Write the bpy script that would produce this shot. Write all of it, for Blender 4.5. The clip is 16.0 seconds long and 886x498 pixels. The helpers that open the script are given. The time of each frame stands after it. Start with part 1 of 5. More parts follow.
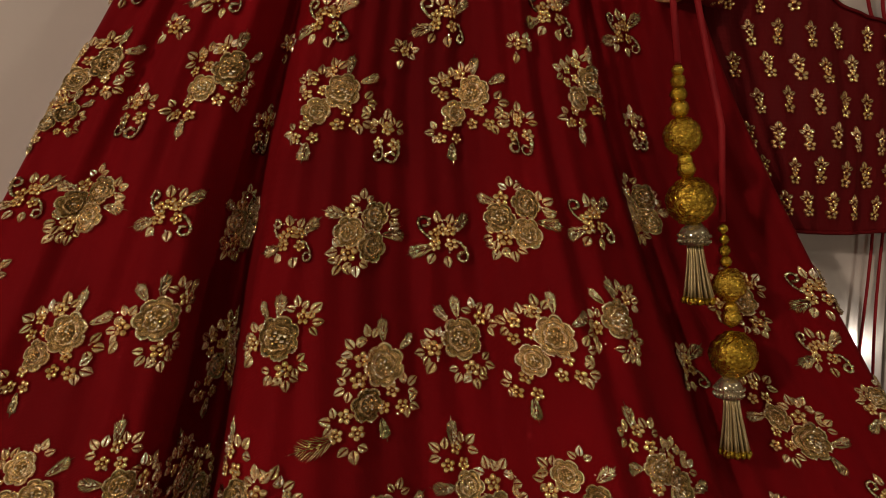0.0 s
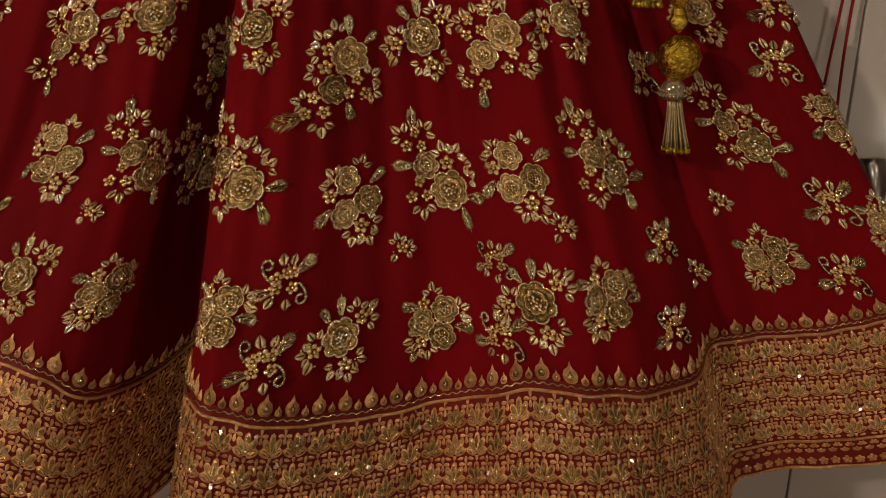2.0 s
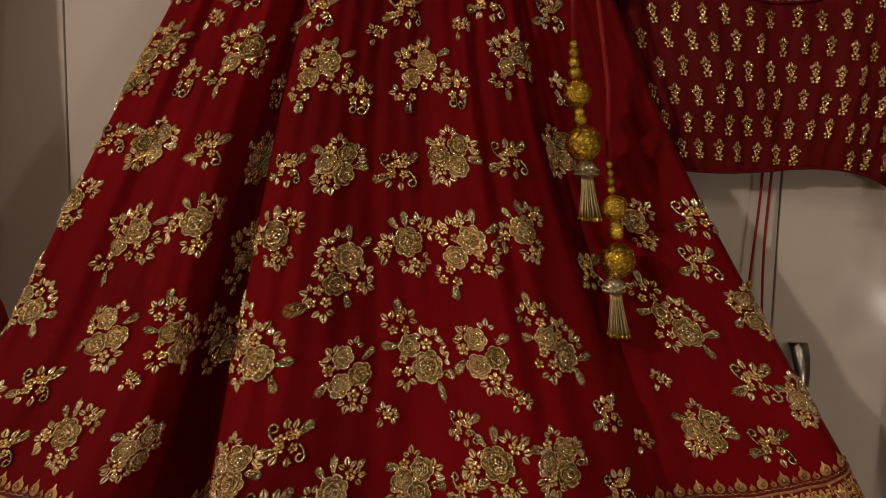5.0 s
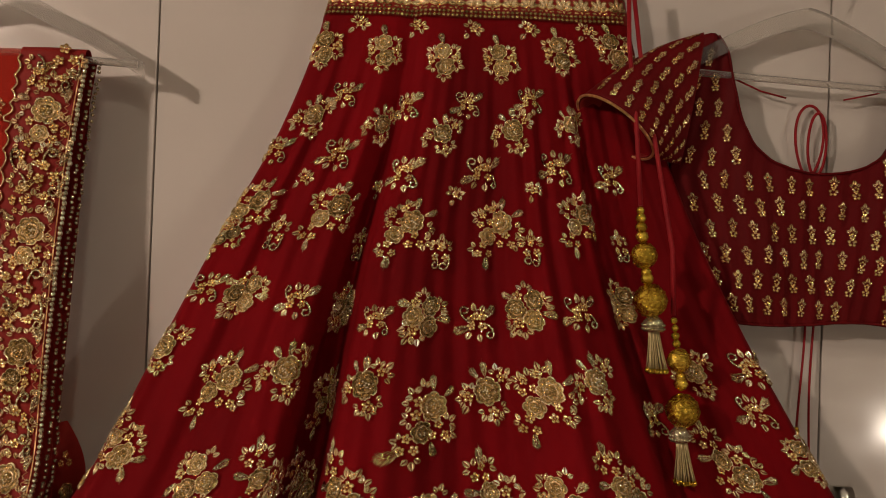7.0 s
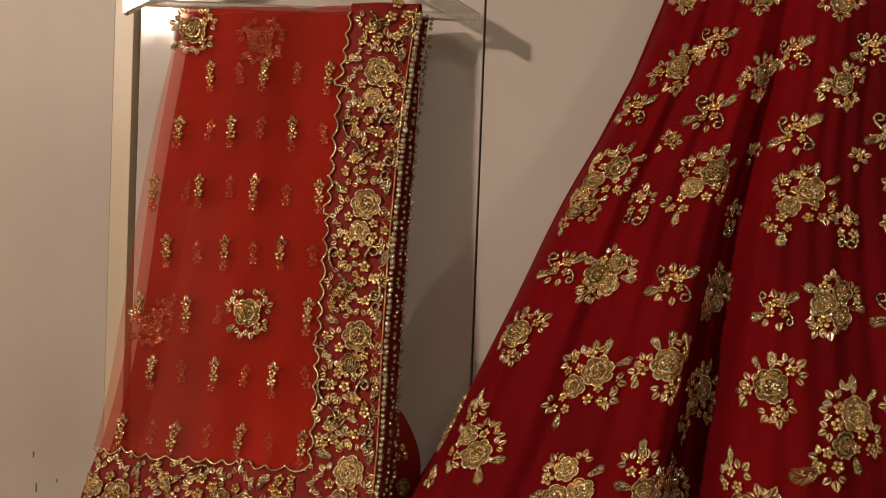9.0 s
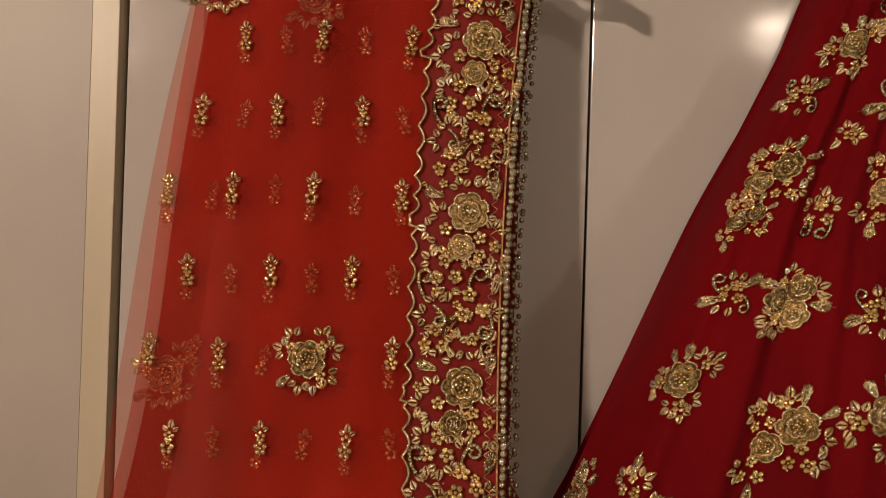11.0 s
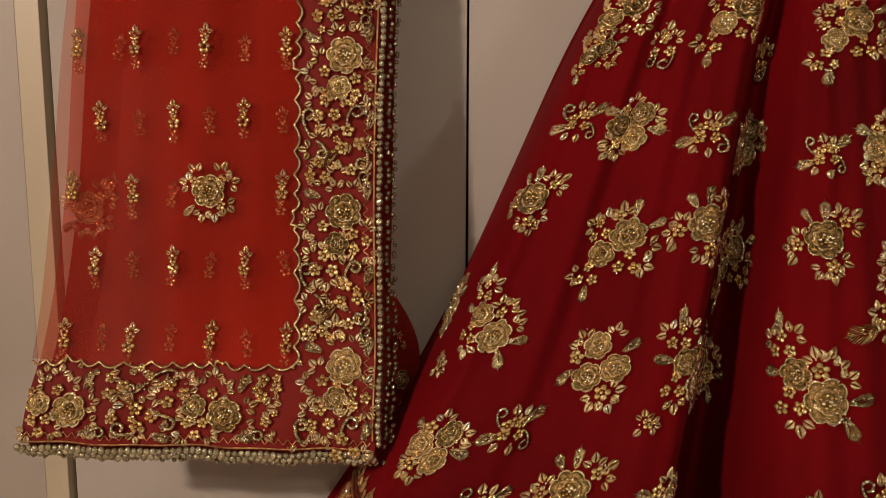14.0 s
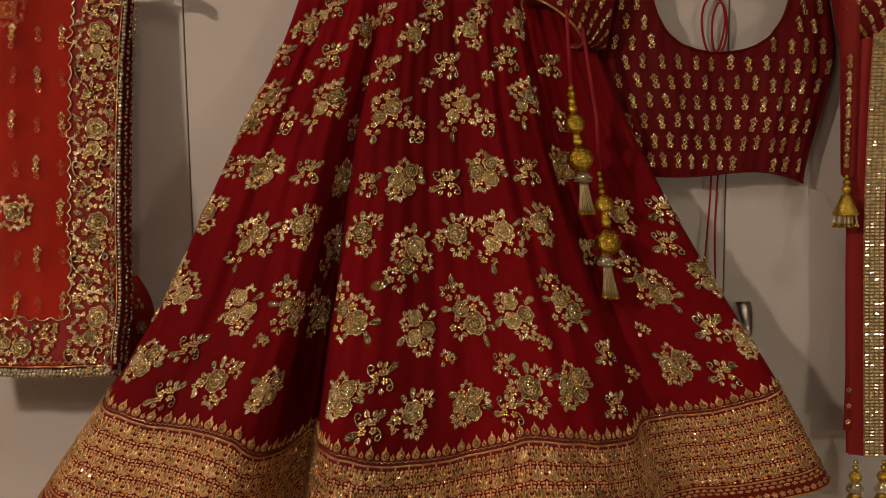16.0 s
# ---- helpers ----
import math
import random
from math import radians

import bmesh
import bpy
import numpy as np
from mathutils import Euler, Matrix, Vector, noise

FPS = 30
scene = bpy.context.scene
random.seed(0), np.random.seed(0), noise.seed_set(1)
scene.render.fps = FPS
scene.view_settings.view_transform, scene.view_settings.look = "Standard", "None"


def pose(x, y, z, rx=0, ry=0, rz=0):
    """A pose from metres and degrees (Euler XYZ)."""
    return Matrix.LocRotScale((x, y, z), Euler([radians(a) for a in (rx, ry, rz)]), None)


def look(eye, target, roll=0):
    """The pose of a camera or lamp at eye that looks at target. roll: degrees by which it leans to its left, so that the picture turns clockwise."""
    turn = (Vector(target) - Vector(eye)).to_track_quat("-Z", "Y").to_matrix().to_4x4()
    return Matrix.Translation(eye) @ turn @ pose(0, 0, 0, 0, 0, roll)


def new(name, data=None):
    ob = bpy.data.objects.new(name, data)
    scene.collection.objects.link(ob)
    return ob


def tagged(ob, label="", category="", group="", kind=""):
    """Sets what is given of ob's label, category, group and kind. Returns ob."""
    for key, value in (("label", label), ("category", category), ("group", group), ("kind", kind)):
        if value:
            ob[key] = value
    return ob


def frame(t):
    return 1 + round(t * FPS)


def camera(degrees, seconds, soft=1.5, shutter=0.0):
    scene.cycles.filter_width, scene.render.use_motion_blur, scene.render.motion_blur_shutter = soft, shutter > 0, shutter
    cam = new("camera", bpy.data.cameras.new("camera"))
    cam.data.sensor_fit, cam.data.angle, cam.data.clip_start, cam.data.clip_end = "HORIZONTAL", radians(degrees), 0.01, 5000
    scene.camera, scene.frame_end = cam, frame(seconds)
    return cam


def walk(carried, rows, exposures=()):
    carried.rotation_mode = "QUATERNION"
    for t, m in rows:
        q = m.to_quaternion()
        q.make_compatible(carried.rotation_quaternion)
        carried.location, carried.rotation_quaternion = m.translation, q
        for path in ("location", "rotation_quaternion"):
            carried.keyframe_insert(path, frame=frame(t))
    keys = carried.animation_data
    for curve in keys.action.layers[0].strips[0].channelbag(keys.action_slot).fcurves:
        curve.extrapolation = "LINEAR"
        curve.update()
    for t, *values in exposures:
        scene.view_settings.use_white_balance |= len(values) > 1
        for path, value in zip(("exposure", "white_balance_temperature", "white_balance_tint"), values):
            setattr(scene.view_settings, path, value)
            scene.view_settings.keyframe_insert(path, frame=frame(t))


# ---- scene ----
cam = camera(56.4, 16.0, soft=1.0)
METRES, EYE, TILT, LEAN, TURN = 2.8, 1.35, 0.0, 0.0, -5.5
EXPOSE = [(0.0, -.24), (4.5, -.25), (7.0, 0.0), (8.0, .04), (12.0, .02), (14.5, -.02), (16.0, -.10)]
ROWS = [
    (0.0, 0.0, 0.0, 0.0, 0.07, -4.5, -0.91),
    (0.5, 0.0055, -0.0217, -0.0061, -1.2, -6.69, -0.92),
    (1.0, 0.0252, -0.0303, -0.0142, 0.53, -10.29, -1.11),
    (1.5, 0.0447, -0.0371, -0.0244, 4.17, -14.54, -0.62),
    (2.0, 0.058, -0.0472, -0.0352, 6.76, -18.01, -0.58),
    (2.5, 0.0703, -0.0558, -0.0464, 8.39, -20.62, -0.48),
    (3.0, 0.0818, -0.0593, -0.0465, 6.79, -20.64, -1.32),
    (3.5, 0.0914, -0.0672, -0.0365, 4.67, -17.51, -1.77),
    (4.0, 0.0946, -0.0851, -0.0253, 5.39, -13.43, -1.34),
    (4.5, 0.0913, -0.1023, -0.0168, 7.58, -10.32, -1.07),
    (4.7, 0.0885, -0.1071, -0.0139, 8.25, -8.98, -1.05),
    (6.8, 0.0348, -0.1495, 0.0135, 3.56, 1.19, -2.06),
    (7.0, 0.0256, -0.1492, 0.0142, 5.67, 0.67, -2.05),
    (7.5, -0.0049, -0.1515, 0.0114, 11.73, -1.04, -2.27),
    (8.0, -0.0377, -0.16, 0.0091, 14.6, -1.95, -2.21),
    (8.5, -0.0606, -0.1538, 0.0043, 15.73, -3.32, -2.2),
    (9.0, -0.0985, -0.1082, 0.0088, 15.98, -1.23, -2.12),
    (9.2, -0.1147, -0.0972, 0.0103, 15.83, -0.76, -2.35),
    (11.3, -0.2302, -0.0242, 0.0043, 6.84, 0.36, -1.66),
    (11.5, -0.2278, -0.0216, 0.0043, 7.9, -1.47, -1.64),
    (12.0, -0.2339, -0.0189, -0.0008, 8.57, -4.63, -1.64),
    (12.5, -0.2365, -0.0188, -0.0068, 8.93, -7.65, -1.54),
    (13.0, -0.2344, -0.021, -0.0125, 9.04, -9.64, -1.31),
    (13.5, -0.221, -0.0313, -0.0163, 9.09, -10.65, -0.76),
    (14.0, -0.1558, -0.0639, -0.0126, 9.11, -7.98, -0.12),
    (14.5, -0.0627, -0.1321, -0.0087, 9.8, -6.58, 0.21),
    (15.0, -0.0199, -0.1885, -0.0085, 9.33, -3.86, 0.78),
    (15.5, 0.0295, -0.2536, -0.0112, 7.17, -4.52, 0.42),
    (16.0, 0.0653, -0.2827, -0.0092, 6.49, -5.7, 0.7),
]
walk(cam, [(t, pose(0, 0, EYE, TILT, LEAN, TURN) @ pose(METRES * x, METRES * y, METRES * z, 90 + pitch, roll, yaw)) for t, x, y, z, yaw, pitch, roll in ROWS], EXPOSE)

# ---------------------------------------------------------------- light
def lamp(name, place, target, size, watts, colour):
    data = bpy.data.lights.new(name, "AREA")
    data.shape, data.size, data.energy, data.color = "DISK", size, watts, colour
    ob = new(name, data)
    ob.matrix_world = look(place, target)
    return ob


WARM = (1.0, .785, .635)
# the third lamp is unseen, added to give the beads more highlights
LAMPS = [((-2.7, -1.75, 2.60), (-.9, 1.0, 1.1), 92), ((-.1, -.75, 2.60), (0, 1.0, 1.1), 1.8), ((.95, -2.35, 2.60), (.1, 1.0, 1.1), 2), ((1.75, -.35, 2.60), (.3, 1.0, 1.1), 1.2)]
for n, (place, target, watts) in enumerate(LAMPS):
    lamp("ceiling_lamp_light", place, target, .24, watts, WARM)
lamp("standing_lamp_light", (2.90, -2.58, .42), (.2, 1.03, 1.0), .08, 13, (1.0, .84, .69))
world = bpy.data.worlds.new("room_air")
world.use_nodes = True
world.node_tree.nodes["Background"].inputs[0].default_value = (.016, .0125, .0095, 1)
scene.world = world


# ---------------------------------------------------------------- materials
def material(name, colour, rough=.5, metal=0.0, **more):
    """A principled material; returns it with its shader and its tree."""
    m = bpy.data.materials.new(name)
    m.use_nodes = True
    t = m.node_tree
    s = t.nodes["Principled BSDF"]
    s.inputs["Base Color"].default_value = (*colour, 1)
    s.inputs["Roughness"].default_value = rough
    s.inputs["Metallic"].default_value = metal
    for key, value in more.items():
        s.inputs[key.replace("_", " ")].default_value = value
    return m, s, t


def ramp(t, source, low, high, a=.3, b=.7):
    r = t.nodes.new("ShaderNodeValToRGB")
    r.color_ramp.elements[0].position, r.color_ramp.elements[1].position = a, b
    r.color_ramp.elements[0].color, r.color_ramp.elements[1].color = (*low, 1), (*high, 1)
    t.links.new(source, r.inputs[0])
    return r.outputs[0]


def grain(t, scale, detail=4.0, stretch=(1, 1, 1)):
    c = t.nodes.new("ShaderNodeTexCoord")
    p = t.nodes.new("ShaderNodeMapping")
    p.inputs["Scale"].default_value = stretch
    n = t.nodes.new("ShaderNodeTexNoise")
    n.inputs["Scale"].default_value, n.inputs["Detail"].default_value = scale, detail
    t.links.new(c.outputs["Object"], p.inputs[0])
    t.links.new(p.outputs[0], n.inputs["Vector"])
    return n.outputs[0]


def relief(t, shader, height, strength, distance=.001):
    b = t.nodes.new("ShaderNodeBump")
    b.inputs["Strength"].default_value, b.inputs["Distance"].default_value = strength, distance
    t.links.new(height, b.inputs["Height"])
    t.links.new(b.outputs[0], shader.inputs["Normal"])


def weave(t, scale):
    """Fine crossing threads."""
    c = t.nodes.new("ShaderNodeTexCoord")
    out = []
    for axis in ("X", "Z"):
        w = t.nodes.new("ShaderNodeTexWave")
        w.bands_direction = axis
        w.inputs["Scale"].default_value, w.inputs["Distortion"].default_value = scale, .6
        t.links.new(c.outputs["Object"], w.inputs["Vector"])
        out.append(w.outputs["Fac"])
    m = t.nodes.new("ShaderNodeMath")
    m.operation = "MAXIMUM"
    t.links.new(out[0], m.inputs[0])
    t.links.new(out[1], m.inputs[1])
    return m.outputs[0]


def cloth(name, dark, light, rough=.75, sheen=.25, scale=5, threads=260, gloss=.2):
    m, s, t = material(name, light, rough)
    t.links.new(ramp(t, grain(t, scale, 6, (1, 1, .25)), dark, light), s.inputs["Base Color"])
    s.inputs["Sheen Weight"].default_value = sheen
    s.inputs["Sheen Roughness"].default_value = .4
    s.inputs["Sheen Tint"].default_value = (*[min(1, 2.2 * c + .05) for c in light], 1)
    s.inputs["Specular IOR Level"].default_value = gloss
    relief(t, s, weave(t, threads), .25, .0004)
    return m


def thread(name, low, high, rough, metal, bump=.6, scale=900):
    """Metal thread and beads: tone varies from piece to piece and along the stitches."""
    m, s, t = material(name, high, rough, metal)
    info = t.nodes.new("ShaderNodeObjectInfo")
    add = t.nodes.new("ShaderNodeMath")
    add.operation = "MULTIPLY_ADD"
    add.inputs[1].default_value = .35
    t.links.new(info.outputs["Random"], add.inputs[0])
    t.links.new(grain(t, 160, 3), add.inputs[2])
    t.links.new(ramp(t, add.outputs[0], low, high, .4, .95), s.inputs["Base Color"])
    relief(t, s, grain(t, scale, 2), bump, .0017)
    return m


RED = cloth("crimson_georgette", (.098, .0008, .0024), (.196, .0014, .0046), .8, 0, gloss=.09)
BLOUSE = cloth("maroon_silk", (.076, .0014, .0024), (.122, .0024, .0040), .68, .03, 7, 200, .12)
LINING = cloth("red_lining", (.22, .012, .012), (.28, .018, .016), .7, .2)
BORDER_RED = cloth("border_silk", (.135, .005, .003), (.22, .011, .006), .65, .05)
BAND_RED = cloth("woven_border_ground", (.105, .006, .003), (.175, .012, .005), .6, .03)
CORD = cloth("red_cord", (.20, .005, .010), (.28, .010, .014), .6, .2, 60, 600)
GOLD = thread("antique_gold_thread", (.20, .126, .034), (.76, .53, .225), .24, .95, 1.0, 700)
# darker olive gold that carries the shade of the roses' recesses
DEEP = thread("shaded_olive_gold_thread", (.075, .047, .013), (.29, .19, .060), .30, .95, 1.0)
PALE = thread("pale_gold_thread", (.58, .39, .17), (1.0, .78, .50), .22, .95, .6)
LUSTRE = thread("gold_bead", (.80, .50, .18), (1.0, .76, .38), .17, .9, .08, 300)
COPPER = thread("copper_gold_thread", (.44, .21, .08), (.86, .50, .225), .30, .92, .9)
SILVER = thread("smoked_silver_bead", (.27, .195, .10), (.78, .60, .36), .18, 1.0, .35, 500)
CRYSTAL = material("crystal_sequin", (1.0, .90, .70), .19, 1.0)[0]
PEARL = thread("champagne_pearl", (.36, .31, .19), (.78, .71, .52), .15, .85, .03, 200)
BRASS = thread("bright_brass_zari", (.34, .21, .02), (.72, .50, .07), .26, 1.0, 1.0, 420)
STRAND = thread("pale_gold_strand", (.45, .36, .17), (.66, .54, .30), .4, .7, .3, 400)


def net(name, colour, cover):
    """Sheer net: part of it lets the view through, the rest is dyed thread with fold shade streaked into its colour."""
    m, s, t = material(name, colour, .7)
    # upright darker streaks stand in for the shading of wrinkles
    t.links.new(ramp(t, grain(t, 6, 5, (1, 1, .35)), tuple(c * .6 for c in colour), colour), s.inputs["Base Color"])
    s.inputs["Specular IOR Level"].default_value = .15
    clear = t.nodes.new("ShaderNodeBsdfTransparent")
    clear.inputs[0].default_value = (1, .80, .74, 1)
    mix = t.nodes.new("ShaderNodeMixShader")
    mesh = t.nodes.new("ShaderNodeMath")
    mesh.operation = "MULTIPLY_ADD"
    mesh.inputs[1].default_value, mesh.inputs[2].default_value = .22, cover - .11
    t.links.new(grain(t, 9, 4, (1, 1, .3)), mesh.inputs[0])
    t.links.new(mesh.outputs[0], mix.inputs[0])
    t.links.new(clear.outputs[0], mix.inputs[1])
    t.links.new(s.outputs[0], mix.inputs[2])
    t.links.new(mix.outputs[0], t.nodes["Material Output"].inputs[0])
    return m


NET = net("sheer_orange_red_net", (.46, .022, .008), .46)
NET_DEEP = net("layered_orange_red_net", (.50, .027, .008), .90)
NET_EDGE = net("single_layer_net", (.50, .06, .03), .26)

WHITE, s, t = material("ivory_gloss_laminate", (.56, .51, .46), .13, 0, Coat_Weight=.25, Coat_Roughness=.07)
t.links.new(ramp(t, grain(t, 2.2, 6), (.515, .47, .425), (.575, .53, .485)), s.inputs["Base Color"])
t.links.new(ramp(t, grain(t, 14, 5), (.07, .07, .07), (.15, .15, .15)), s.inputs["Roughness"])
relief(t, s, grain(t, 5, 2), .05, .002)
MATT, s, t = material("greyed_plaster_panel", (.54, .48, .41), .5)
t.links.new(ramp(t, grain(t, 3, 8, (1, 1, .5)), (.40, .35, .30), (.48, .425, .365)), s.inputs["Base Color"])
relief(t, s, grain(t, 60, 6), .12, .001)
CREAM, s, t = material("cream_edge_strip", (.55, .46, .32), .4)
t.links.new(ramp(t, grain(t, 8, 5, (1, 1, .1)), (.55, .47, .33), (.64, .56, .41)), s.inputs["Base Color"])
DARK = material("dark_gap", (.012, .010, .009), .8)[0]
SCUFF = material("grey_scuff", (.12, .10, .09), .8)[0]
STEEL, s, t = material("brushed_steel", (.50, .47, .43), .28, 1.0)
relief(t, s, grain(t, 200, 3, (1, 1, .03)), .2, .0005)
PLASTIC, s, t = material("milky_clear_plastic", (.80, .78, .74), .10, 0, Transmission_Weight=.86, IOR=1.3)
relief(t, s, grain(t, 12, 2), .1, .002)
FLOOR, s, t = material("beige_stone_floor", (.34, .29, .23), .25)
t.links.new(ramp(t, grain(t, 4, 8), (.28, .235, .185), (.38, .32, .26)), s.inputs["Base Color"])
PAINT, s, t = material("warm_grey_paint", (.30, .26, .22), .8)
t.links.new(ramp(t, grain(t, 2, 8), (.27, .235, .20), (.33, .285, .24)), s.inputs["Base Color"])
relief(t, s, grain(t, 90, 4), .15, .001)


def glow(name, colour, strength):
    m, s, t = material(name, (.8, .8, .8), .5)
    s.inputs["Emission Color"].default_value, s.inputs["Emission Strength"].default_value = (*colour, 1), strength
    return m


BULB = glow("lit_bulb", (1, .88, .72), 60)
DISC = glow("lit_diffuser", (1, .86, .66), 60)


# ---------------------------------------------------------------- mesh helpers
def link_mesh(name, verts, faces, mats, slots=None, soft=False):
    me = bpy.data.meshes.new(name)
    me.from_pydata([tuple(v) for v in verts], [], faces)
    for m in mats if isinstance(mats, (list, tuple)) else [mats]:
        me.materials.append(m)
    if slots is not None:
        me.polygons.foreach_set("material_index", slots)
    if soft:
        me.polygons.foreach_set("use_smooth", [True] * len(faces))
    me.update()
    return new(name, me)


def part(name, shape, mats, parent, label="", soft=False):
    """One mesh under a thing or under a part. shape: verts, faces and, if there are several materials, slots."""
    verts, faces, *slots = shape
    ob = link_mesh(name, verts, faces, mats, slots[0] if slots else None, soft)
    ob.parent = parent
    return tagged(ob, label)


def thing(name, label, category, place=(0, 0, 0), group="", kind=""):
    ob = new(name)
    ob.location = place
    ob.empty_display_size = .05
    return tagged(ob, label, category, group, kind)


class Heap:
    """Collects pieces of one mesh."""
    def __init__(self):
        self.v, self.f, self.s, self.n = [], [], [], 0

    def add(self, verts, faces, slot=0):
        self.v.append(np.asarray(verts, float))
        self.f += [[i + self.n for i in f] for f in faces]
        self.s += [slot] * len(faces)
        self.n += len(verts)
        return self

    def shape(self, place=None):
        v = np.concatenate(self.v)
        return (place(*v.T) if place else v), self.f, self.s


def grid_faces(nu, nv, wrap=False):
    return [[j * nu + i, j * nu + (i + 1) % nu, (j + 1) * nu + (i + 1) % nu, (j + 1) * nu + i]
            for j in range(nv - 1) for i in range(nu if wrap else nu - 1)]


def ball(place, r, around=7, up=4, squash=1.0):
    a = np.arange(around) * 2 * np.pi / around
    v = [(0, 0, -r * squash)]
    for k in range(1, up):
        e = -np.pi / 2 + np.pi * k / up
        v += [(r * np.cos(e) * np.cos(b), r * np.cos(e) * np.sin(b), r * np.sin(e) * squash) for b in a]
    v.append((0, 0, r * squash))
    top = len(v) - 1
    f = [[0, 1 + (i + 1) % around, 1 + i] for i in range(around)]
    for k in range(up - 2):
        o = 1 + k * around
        f += [[o + i, o + (i + 1) % around, o + around + (i + 1) % around, o + around + i] for i in range(around)]
    o = 1 + (up - 2) * around
    f += [[o + i, o + (i + 1) % around, top] for i in range(around)]
    return np.array(v) + np.array(place), f


def grainlet(x, y, angle, length, width, height, lift=0.0):
    """A slender raised stitch or bugle bead lying flat, from its middle."""
    t = np.array([0, .12, .35, .65, .88, 1.0])
    w = np.array([.06, .55, 1, .95, .5, .04]) * width / 2
    v = []
    c, s = np.cos(angle), np.sin(angle)
    for a, b in zip((t - .5) * length, w):
        for q, h in ((-1, 0), (-.5, .8), (.5, .8), (1, 0)):
            h2 = h * height * (b / (width / 2)) ** .5
            v.append((x + a * c - q * b * s, y + a * s + q * b * c, lift + h2))
    return np.array(v), grid_faces(4, len(t))


def tube(points, r, sides=6, taper=None):
    """A round cord along a run of points."""
    p = np.asarray(points, float)
    d = np.gradient(p, axis=0)
    d /= np.linalg.norm(d, axis=1, keepdims=True) + 1e-12
    up = np.array((0, 0, 1.0)) if abs(d[:, 2]).mean() < .8 else np.array((0, 1.0, 0))
    a = np.cross(d, up)
    a /= np.linalg.norm(a, axis=1, keepdims=True) + 1e-12
    b = np.cross(a, d)
    rr = np.full(len(p), r) if taper is None else r * np.asarray(taper)
    k = np.arange(sides) * 2 * np.pi / sides
    v = p[:, None] + rr[:, None, None] * (a[:, None] * np.cos(k)[None, :, None] + b[:, None] * np.sin(k)[None, :, None])
    f = grid_faces(sides, len(p), True)
    f += [list(range(sides))[::-1], list(range((len(p) - 1) * sides, len(p) * sides))]
    return v.reshape(-1, 3), f


def box(lo, hi, bevel=.0):
    bm = bmesh.new()
    bmesh.ops.create_cube(bm, size=1)
    lo, hi = Vector(lo), Vector(hi)
    for v in bm.verts:
        v.co = Vector([(lo[i] + hi[i]) / 2 + v.co[i] * (hi[i] - lo[i]) for i in range(3)])
    if bevel:
        bmesh.ops.bevel(bm, geom=bm.edges[:], offset=bevel, segments=2, affect="EDGES", profile=.5)
    bm.verts.index_update()
    out = [tuple(v.co) for v in bm.verts], [[v.index for v in f.verts] for f in bm.faces]
    bm.free()
    return out


def lathe(profile, place, around=20, axis_z=True):
    """Turned solid from (radius, height) pairs."""
    k = np.arange(around) * 2 * np.pi / around
    v = np.array([(r * np.cos(a), r * np.sin(a), h) for r, h in profile for a in k]) + np.array(place)
    f = grid_faces(around, len(profile), True)
    return v, f + [list(range(around))[::-1], list(range((len(profile) - 1) * around, len(profile) * around))]


